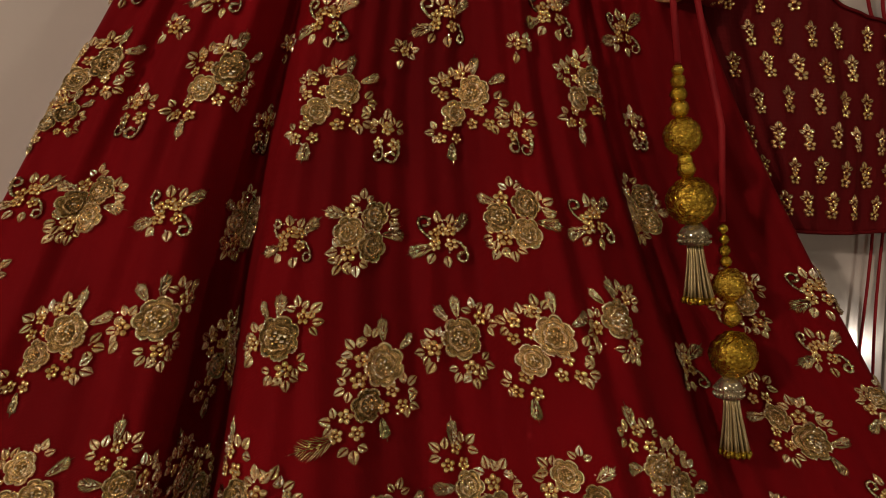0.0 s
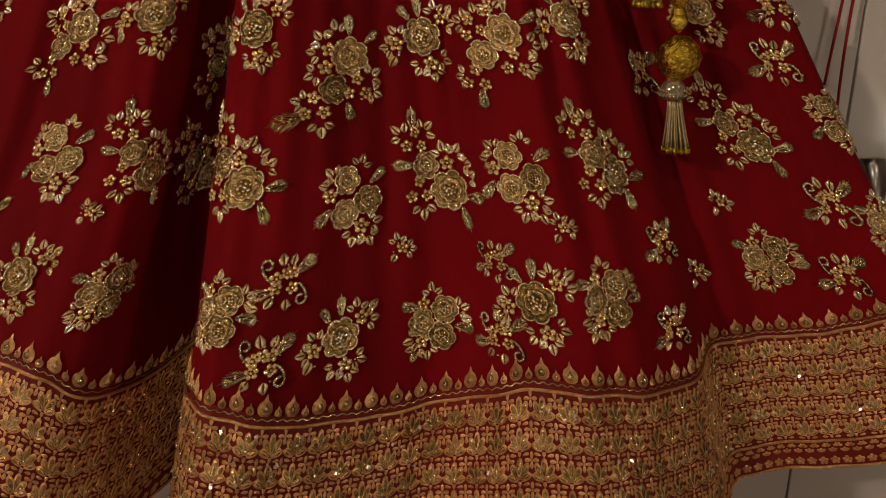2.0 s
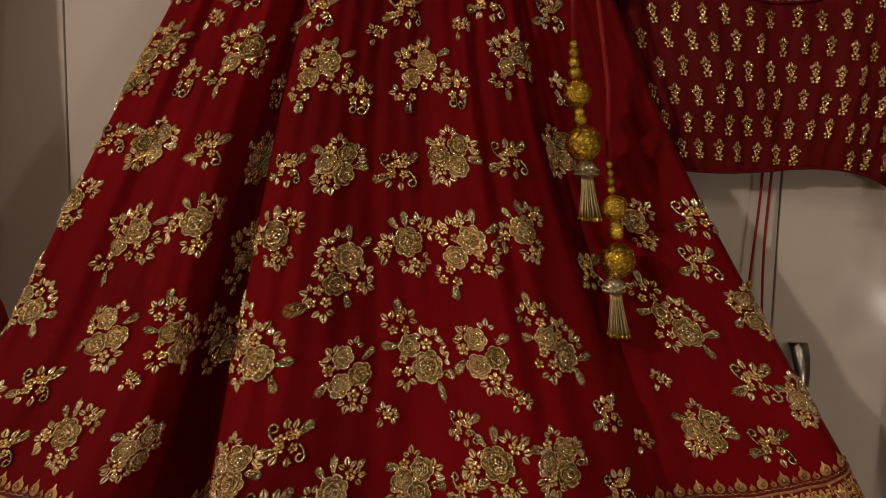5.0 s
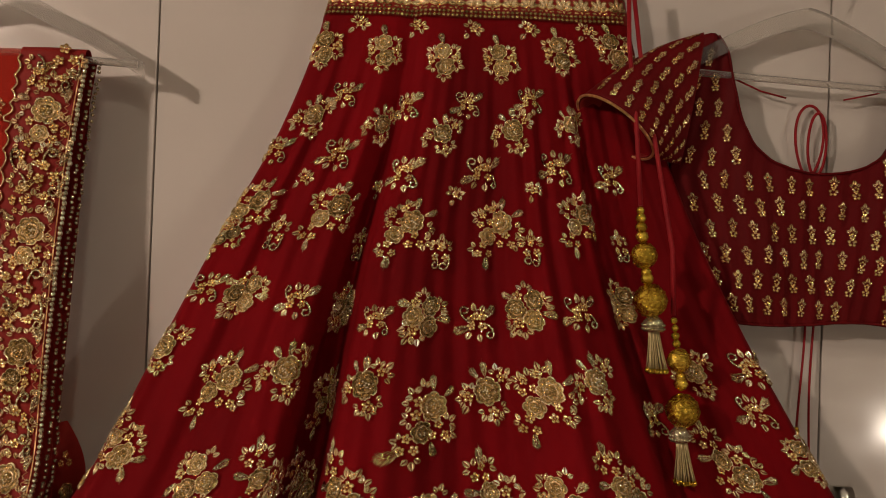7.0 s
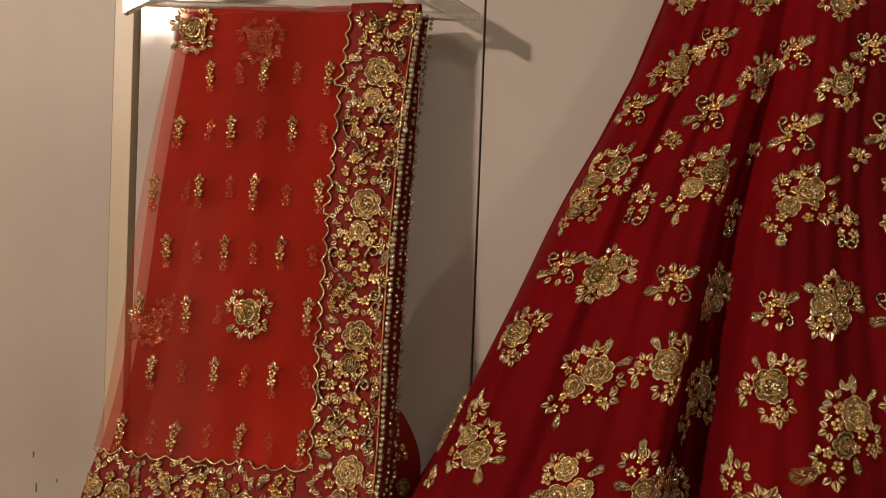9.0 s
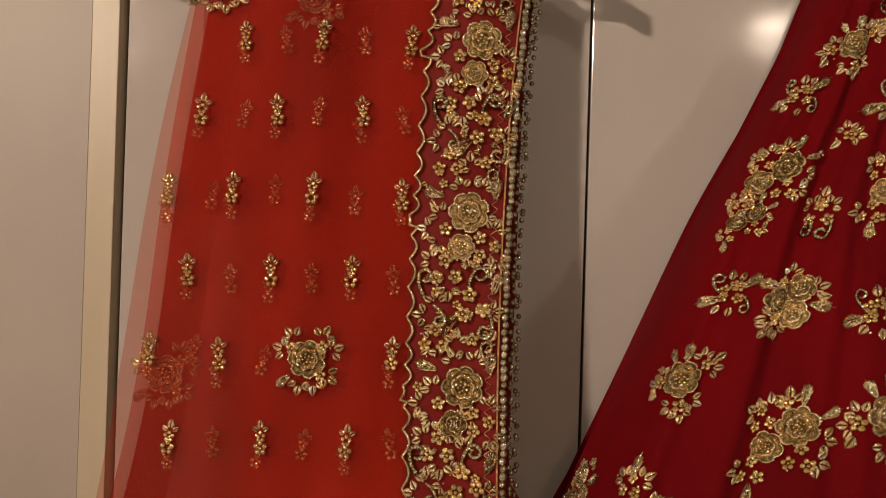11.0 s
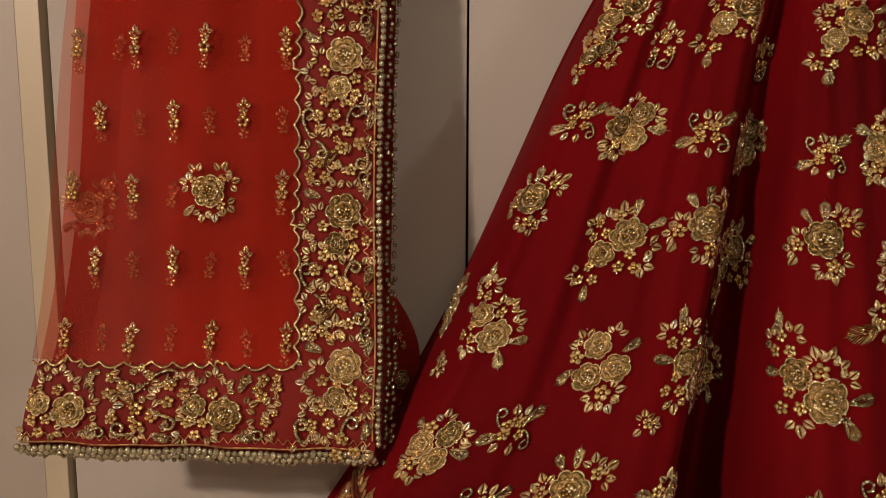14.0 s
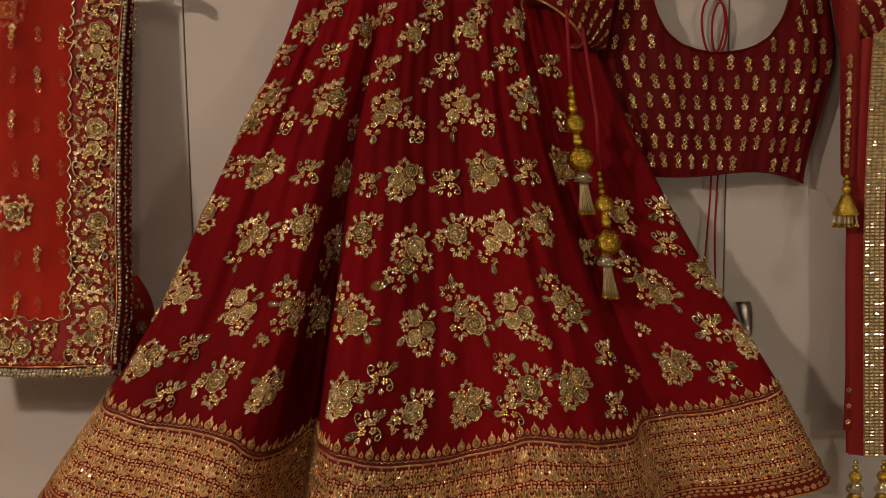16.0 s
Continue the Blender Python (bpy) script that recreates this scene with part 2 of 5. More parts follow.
# ---------------------------------------------------------------- stitched pieces, flat: x, y along the cloth, h above it
def rose(r, petals=6, turn=0.0):
    """A padded rose: domed outer petals with a beaded rim, a ring of inner petals and a beaded heart."""
    h, n = Heap(), petals * 8
    k = np.arange(n) * 2 * np.pi / n + turn
    lobe = np.abs(np.sin(np.arange(n) * np.pi / 8)) ** .6
    lobe2 = np.abs(np.sin(np.arange(n) * np.pi / 8 + np.pi / 2)) ** .6
    one = np.ones(n)
    # slot 4 paints recess shade into the petal grooves and the heart
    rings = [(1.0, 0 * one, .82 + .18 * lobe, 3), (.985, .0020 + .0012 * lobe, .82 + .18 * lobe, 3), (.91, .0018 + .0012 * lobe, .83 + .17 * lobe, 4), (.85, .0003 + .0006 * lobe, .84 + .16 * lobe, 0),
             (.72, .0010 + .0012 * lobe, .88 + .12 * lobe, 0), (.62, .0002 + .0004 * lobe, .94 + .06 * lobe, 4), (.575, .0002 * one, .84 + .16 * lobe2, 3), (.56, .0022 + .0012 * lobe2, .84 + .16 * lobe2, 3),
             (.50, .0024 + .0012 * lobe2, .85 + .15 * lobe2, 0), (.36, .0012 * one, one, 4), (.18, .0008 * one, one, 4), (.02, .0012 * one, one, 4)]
    v = [(r * q * e * np.cos(a), r * q * e * np.sin(a), hh) for q, hs, es, _ in rings for a, hh, e in zip(k, hs, es)]
    h.add(v, [], 0)
    for j in range(len(rings) - 1):
        h.f += [[j * n + i, j * n + (i + 1) % n, (j + 1) * n + (i + 1) % n, (j + 1) * n + i] for i in range(n)]
        h.s += [rings[j][3]] * n
    # heart of beads, some of them cut
    for i in range(11):
        a, q = i * 2.4 + turn, .34 * math.sqrt((i + .3) / 11)
        x, y = r * q * np.cos(a), r * q * np.sin(a)
        if random.random() < .38:
            facet(h, x, y, .0026, r * .075, 2)
        else:
            h.add(*ball((x, y, .0020), r * .075, 6, 4), 1)
    # stitched beads on the two rims
    for ring, count, size in ((.965, petals * 6, .042), (.545, petals * 4, .042)):
        for i in range(count):
            a = i * 2 * np.pi / count + turn
            lobed = abs(np.sin((a - turn) * petals / 2 + (0 if ring > .8 else np.pi / 2))) ** .6
            e = .83 + .17 * lobed
            x, y = r * ring * e * np.cos(a), r * ring * e * np.sin(a)
            if random.random() < .22:
                facet(h, x, y, .0030, r * .055, 2)
            elif random.random() < .7:
                h.add(*ball((x, y, .0026), r * size, 5, 3), 3)
    # satin stitches fanning over each outer petal
    for i in range(petals):
        a = (i + .5) * 2 * np.pi / petals + turn
        for q in (-.32, -.19, -.06, .06, .19, .32):
            w = q * 5.5 / petals
            h.add(*grainlet(r * .77 * np.cos(a + w), r * .77 * np.sin(a + w), a + w * 1.2, r * .24, r * .036, .0009, .0014), 3 if abs(q) < .1 else 0)
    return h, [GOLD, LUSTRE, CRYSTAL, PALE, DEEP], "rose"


def facet(h, x, y, z, size, slot):
    """A cut bead with a flat face that tips up or aside."""
    up, side, a = random.gauss(.30, .20), random.gauss(.18, .24), random.uniform(0, np.pi)
    ca, sa = np.cos(a), np.sin(a)
    v = []
    for p, q in ((-.55, -1), (.55, -1), (.75, -.6), (.75, .6), (.55, 1), (-.55, 1), (-.75, .6), (-.75, -.6)):
        dx, dy = size * (p * ca - q * sa), size * (p * sa + q * ca)
        v.append((x + dx, y + dy, z + size * .5 - dy * up + dx * side))
    v += [(x + (a - x) * 1.15, y + (b - y) * 1.15, c - size * 1.3) for a, b, c in v]
    h.add(v, [list(range(8))] + [[i, 8 + i, 8 + (i + 1) % 8, (i + 1) % 8] for i in range(8)], slot)


def leaf_into(h, x, y, angle, length, slot=0):
    """One plump leaf: two bowed halves with a dark parting between, set off a little from the root."""
    c, s = np.cos(angle), np.sin(angle)
    t = np.linspace(0, 1, 8)
    bow = np.sin(np.pi * t ** .85) ** .8 * length * .28
    for side in (-1, 1):
        v = []
        for a, w in zip((.30 + .78 * t) * length, bow):
            for q, e in ((.04, 0), (.2, .9), (.66, 1), (1, 0)):
                o = side * (.00025 + w * q)
                v.append((x + a * c - o * s, y + a * s + o * c, e * .0022 * (w / (length * .28) + .12)))
        h.add(v, grid_faces(4, 8), slot)


def leaves(size=.011, n=3):
    """A spray of leaves that opens upwards."""
    h = Heap()
    for a in ((0,), (-.45, .45), (-1.0, 0, 1.0))[n - 1]:
        leaf_into(h, 0, 0, np.pi / 2 + a, size * (1.12 if a == 0 else 1), 1 if random.random() < .07 else 0)
    facet(h, random.uniform(-1, 1) * size * .5, size * random.uniform(.1, .9), .0024, size * .075, 1)
    return h, [PALE, CRYSTAL], "leaf_spray"


def flower_into(h, x, y, size, turn):
    """Five flat round beads about a cut one."""
    for i in range(5):
        a = i * 2 * np.pi / 5 + turn
        h.add(*ball((x + 1.55 * size * np.cos(a), y + 1.55 * size * np.sin(a), size * .4), size, 8, 4, .62), 0)
    h.add(*ball((x, y, size * .8), size * .62, 6, 4), 0)
    facet(h, x + random.gauss(0, size), y + random.gauss(0, size), size * .95, size * .42, 1)


def bead_flower(size=.0031):
    h = Heap()
    flower_into(h, 0, 0, size, .3)
    return h, [LUSTRE, CRYSTAL], "bead_flower"


def bead_cluster(size=.0029):
    h = Heap()
    for x, y in ((0, .0100), (-.0088, -.005), (.0088, -.005)):
        flower_into(h, x * size / .0029, y * size / .0029, size, x * 90)
    return h, [LUSTRE, CRYSTAL], "bead_blossom"


def feather(length=.026):
    """A slim pointed leaf of slanting bugle beads."""
    h = Heap()
    for i in range(11):
        t = .02 + .92 * i / 10
        w = length * .27 * np.sin(np.pi * (.14 + .84 * t)) ** .9 + .0003
        for side in (-1, 1):
            h.add(*grainlet(side * w * .55, t * length * .92 + w * .45, np.pi / 2 - side * random.uniform(.42, .72), w * random.uniform(1.35, 1.75) + .0012, .00125, .0017, random.uniform(0, .0012)), 2 if random.random() < .35 else 0)
    for i in range(7):
        facet(h, random.gauss(0, length * .08), length * random.uniform(.1, .85), .0026, .0011, 1)
    h.add(*grainlet(0, length * .58, np.pi / 2, length * 1.2, .0014, .0026), 0)
    return h, [SILVER, CRYSTAL, PALE], "feather_leaf"


def golden_feather(length=.026):
    h, m, n = feather(length)
    return h, [GOLD, LUSTRE, PALE], n


def booti(size=1.0):
    """A small sprig: three leaves over two beaded flowers."""
    h = Heap()
    for a in (-.95, 0, .95):
        leaf_into(h, 0, .0045 * size, np.pi / 2 + a, (.0118 if a == 0 else .0090) * size, 0)
    for y, m in ((.0012, .78), (-.0090, 1.0)):
        for i in range(5):
            a = i * 2 * np.pi / 5 + np.pi / 2
            h.add(*ball((.0046 * m * size * np.cos(a), y * size + .0046 * m * size * np.sin(a), .0015), .0029 * m * size, 6, 4, .7), 1)
        facet(h, random.gauss(0, .002), y * size, .0030, .0013 * size, 2)
    return h, [PALE, LUSTRE, CRYSTAL], "booti"


def curl(size=.011):
    """A plump crook of close-set silver beads: a bowed stem that rolls in at the top."""
    h = Heap()
    k = np.linspace(0, 1, 19)
    a = np.pi * (1.12 - 1.75 * np.clip((k - .35) / .65, 0, 1))
    r = size * (.58 - .20 * np.clip((k - .35) / .65, 0, 1))
    stem = np.clip(k / .35, 0, 1)
    path = np.stack([r * np.cos(a) + size * .55 * (1 - stem) ** 2, size * .7 + r * np.sin(a) - size * 1.35 * (1 - stem), np.full(19, .0014)], -1)
    for i, p in enumerate(path):
        h.add(*ball(p, size * (.19 + .05 * (i % 2)), 5, 3), 0)
        if i % 3 == 1:
            facet(h, p[0], p[1], .0036, size * .12, 1)
    h.add(*tube(path * (1, 1, 0) + (0, 0, .0008), size * .19, 5), 0)
    return h, [SILVER, CRYSTAL], "silver_curl"


PIECES = {"R": lambda s: rose(.0212 * s, 7), "r": lambda s: rose(.0162 * s, 6, .4), "l": lambda s: leaves(.0150 * s), "p": lambda s: leaves(.0150 * s, 2),
          "b": lambda s: bead_flower(.0030 * s), "B": lambda s: bead_cluster(.0030 * s), "f": lambda s: feather(.026 * s),
          "g": lambda s: golden_feather(.036 * s), "c": lambda s: curl(.0115 * s), "i": lambda s: leaves(.0158 * s, 1),
          "o": lambda s: booti(s)}

# each design: pieces with place in millimetres, turn in degrees and size
DESIGNS = {
    "R": [("R", 0, 0, 0, 1), ("f", -1, 21, 4, .8), ("f", -13, 17, 42, .72), ("b", 22, 19, 0, 1.1), ("l", 17, 24, 12, .9), ("i", 26, 21, -48, 1), ("l", 27, 14, -82, .9), ("b", 8, -28, 0, 1.1),
          ("l", 0, -29, 145, .9), ("l", 10, -33, 190, .9), ("l", 16, -23, -105, .9), ("b", -28, -8, 0, 1.1), ("l", -26, -1, 35, .9), ("l", -31, -11, 95, .9), ("i", -27, -15, 150, 1)],
    "T": [("r", -7, 17, 0, .98), ("r", 18, -4, 0, .98), ("r", -8, -17, 0, 1), ("l", 8, 30, -12, .85), ("f", 20, 13, -52, .85), ("l", -20, 20, 48, .95), ("l", -24, 12, 78, .85), ("b", -25, 3, 0, 1.1),
          ("f", -24, -10, 142, .85), ("b", 12, -30, 0, 1.15), ("l", 19, -28, -75, .95), ("l", 6, -35, 165, .95), ("l", 17, -36, 205, .9)],
    "V": [("r", -3, 14, 0, .95), ("r", 4, -14, 0, 1.02), ("b", -20, 0, 0, 1.2), ("b", 20, 3, 0, 1.2), ("l", -18, 12, 60, .9), ("l", 15, 15, -55, .9), ("l", -14, -12, 115, .9), ("l", 21, -10, -105, .9), ("f", -4, 27, 18, .8),
          ("l", 3, -27, 180, .9)],
    "M": [("r", 10, 14, 0, .98), ("r", -17, 0, 0, .98), ("r", 7, -15, 0, 1), ("l", -3, 27, 3, .9), ("f", -19, 15, 78, .85), ("b", -14, 20, 0, 1.1), ("l", 23, 14, -70, .95), ("f", 20, -3, -95, .9), ("i", 22, 4, -85, 1),
          ("b", -15, -20, 0, 1.15), ("l", -21, -17, 105, .95), ("l", -20, -26, 150, .95), ("l", -9, -27, 185, .9)],
    "D": [("R", 0, 0, 0, .95), ("r", -24, -22, 0, .95), ("f", 2, 20, -6, .8), ("f", 19, 10, -62, .8), ("l", -11, 21, 15, 1), ("b", -15, 21, 0, 1), ("B", -32, 3, 20, .85), ("l", -38, 9, 70, 1), ("l", -27, 14, 10, .9),
          ("B", 7, -30, 0, .95), ("l", 21, -11, -95, 1), ("l", 18, -30, -110, 1), ("B", -33, -46, 0, .9), ("f", -30, -56, 180, .75), ("l", -43, -44, 100, .9)],
    "L": [("R", 0, 0, 0, 1), ("r", -17, -33, 0, 1), ("f", 1, 21, 0, .85), ("f", 17, 14, -50, .75), ("l", -13, 22, 18, 1), ("b", -24, 7, 0, 1.1), ("l", -28, 14, 40, .95), ("l", -32, 4, 85, .9), ("b", -27, -11, 0, 1.1), ("l", -34, -16, 110, .9),
          ("B", 9, -33, 0, .95), ("l", 20, -24, -60, 1), ("l", 22, -36, -115, .9), ("B", -37, -52, 0, 1), ("g", -46, -58, 112, 1), ("l", -31, -65, 185, 1), ("f", -3, -48, 195, .75), ("l", -46, -46, 70, .9)],
    "G": [("R", 0, 0, 0, 1.02), ("r", -26, 25, 0, .98), ("B", -38, 51, 0, .95), ("f", -40, 62, 4, .9), ("l", -50, 56, 55, 1), ("l", -28, 59, -45, 1), ("f", -41, 26, 88, .85), ("l", -5, 34, 8, 1), ("l", 4, 34, -35, .95), ("b", -3, 28, 0, 1.1),
          ("l", 13, 25, -70, .9), ("l", 20, 13, -55, .9), ("B", -34, -1, 0, .95), ("l", -29, -14, 185, 1), ("f", 20, -6, -78, .9), ("f", 13, -17, 203, .9)],
    "S": [("B", 0, 0, 0, .95), ("b", -9, 5, 0, 1), ("b", 8, 9, 0, .95), ("f", 10, 8, -50, 1.0), ("f", -11, -6, 108, 1.0), ("c", -17, 11, 12, .85), ("c", 17, -10, 192, .85), ("i", -2, 11, 12, 1), ("i", 5, 11, -18, .9), ("i", 3, -11, 185, .9), ("i", -8, -9, 150, .9)],
    "E": [("B", 0, 2, 0, 1.05), ("b", 0, 16, 0, .9), ("l", -8, 13, 48, .9), ("l", 8, 13, -48, .9), ("i", 0, 19, 0, 1), ("c", -10, -10, 178, .95), ("c", 9, -12, 150, .95)],
    "F": [("b", 0, 0, 0, .95), ("l", -4, 3, 18, .8), ("l", 4, -1, -95, .8), ("i", -4, -3, 145, .85)],
}


def embroider(parent, design, place, turn=0.0, size=1.0, label="", jitter=0.0, spread=1.0, keep=None):
    """Stitches a design: its first flower is a part of the garment, the rest are pieces of that part."""
    first = None
    ct, st = np.cos(radians(turn)), np.sin(radians(turn))
    for kind, x, y, a, s in design:
        shift = np.array((x, y)) * .001 * size * (1 + (spread - 1) * (.08 if kind in "fgc" else 1)) + np.array((random.uniform(-1, 1), random.uniform(-1, 1))) * .0012 * jitter
        if keep and not keep(*place(*(np.array([q]) for q in (shift[0] * ct - shift[1] * st, shift[0] * st + shift[1] * ct, 0.0)))[0]):
            continue
        a = radians(a + random.uniform(-9, 9) * jitter)
        ca, sa = np.cos(a), np.sin(a)
        h, mats, name = PIECES[kind](s * size)

        def laid(vx, vy, vh):
            px, py = vx * ca - vy * sa + shift[0], vx * sa + vy * ca + shift[1]
            return place(px * ct - py * st, px * st + py * ct, vh)

        ob = part("flower_motif" if first is None else name, h.shape(laid), mats, first or parent, label if first is None else "", True)
        first = first or ob
    return first


# ---- the skirt's surface: u runs from its outer edge to the other, z is height ----
def smooth(xs, ys, at):
    """Monotone-looking cubic through knots."""
    xs, ys, at = np.asarray(xs, float), np.asarray(ys, float), np.asarray(at, float)
    m = np.gradient(ys, xs)
    i = np.clip(np.searchsorted(xs, at) - 1, 0, len(xs) - 2)
    h = xs[i + 1] - xs[i]
    t = np.clip((at - xs[i]) / h, -0.5, 1.5)
    return ((2 * t**3 - 3 * t**2 + 1) * ys[i] + (t**3 - 2 * t**2 + t) * h * m[i]
            + (3 * t**2 - 2 * t**3) * ys[i + 1] + (t**3 - t**2) * h * m[i + 1])


FOLD_U = (0, .04, .10, .15, .195, .235, .26, .283, .303, .317, .328, .345, .385, .45, .50, .535, .57, .60, .625, .66, .70, .735, .757, .772, .80, .86, .93, 1)
FOLD_G = (.72, .50, .43, .41, .28, .26, .42, .90, 1.02, .66, .28, .08, .04, .2, .34, .44, .38, .27, .20, .20, .34, .52, .66, .85, .93, .97, .92, .88)
TABLE_U = np.linspace(0, 1, 2001)
TABLE_G = smooth(FOLD_U, FOLD_G, TABLE_U)
HEM_U = (0, .06, .118, .2, .235, .255, .275, .295, .32, .35, .39, .43, .47, .52, .57, .61, .66, .70, .735, .757, .772, .80, .86, .92, 1)
HEM_Z = (.667, .645, .622, .602, .588, .57, .552, .545, .565, .582, .568, .548, .536, .534, .546, .574, .586, .580, .566, .565, .592, .606, .612, .630, .662)
TOP_Z = (.875, .856, .838, .832, .820, .798, .776, .764, .788, .813, .804, .788, .780, .779, .796, .822, .820, .806, .797, .798, .806, .814, .820, .838, .870)


def edges(z):
    z = np.asarray(z, float)
    zs = (.45, .66, .85, 1.03, 1.25, 1.42, 1.6, 1.72, 1.87)
    return (smooth(zs, (-.90, -.774, -.645, -.537, -.435, -.360, -.268, -.222, -.182), z),
            smooth(zs, (1.0, .885, .785, .68, .555, .475, .40, .36, .325), z))


def hem(u):
    return smooth(HEM_U, HEM_Z, u)


def band_top(u):
    return smooth(HEM_U, TOP_Z, u)


def skirt_at(u, z):
    """Places on the front of the skirt, as an array of rows x, y, z."""
    u, z = np.broadcast_arrays(np.asarray(u, float), np.asarray(z, float))
    lo, hi = edges(z)
    drop = np.clip((1.76 - z) / .85, 0, None)
    depth = .012 + .19 * drop**1.2
    ridge = smooth((.4, .6, .85, .95, 1.04, 1.2, 1.3, 1.44, 1.6, 1.8, 1.9), (.525, .585, .662, .705, .748, .803, .843, .898, .937, .968, .972), z)
    # towards the hem the deep fold swings over
    swing = .036 * np.exp(-((u - .335) / .07) ** 2) * np.clip((1.02 - z) / .42, 0, 1.2)
    y = ridge + depth * np.interp(u - swing, TABLE_U, TABLE_G)
    gather = np.clip((1.80 - z) / .25, 0, 1) * np.clip((z - .55) / .5, .25, 1)
    y = y + gather * (.0045 * np.sin(78 * u + 5 * np.sin(9 * u)) + .0025 * np.sin(171 * u + 2.0 + 3 * z))
    y = y + .12 * np.exp(-u / .008) + .06 * np.exp(-(1 - u) / .012)
    y = y + .035 * np.exp(-((u - .85) / .065) ** 2 - ((z - 1.40) / .16) ** 2)
    y = np.minimum(y, 1.028)
    return np.stack([lo + u * (hi - lo), y, z], -1)


def skirt_normal(u, z):
    a = skirt_at(u + 1e-3, z) - skirt_at(u - 1e-3, z)
    b = skirt_at(u, z + 2e-3) - skirt_at(u, z - 2e-3)
    n = np.cross(a, b)
    return n / np.linalg.norm(n, axis=-1, keepdims=True)


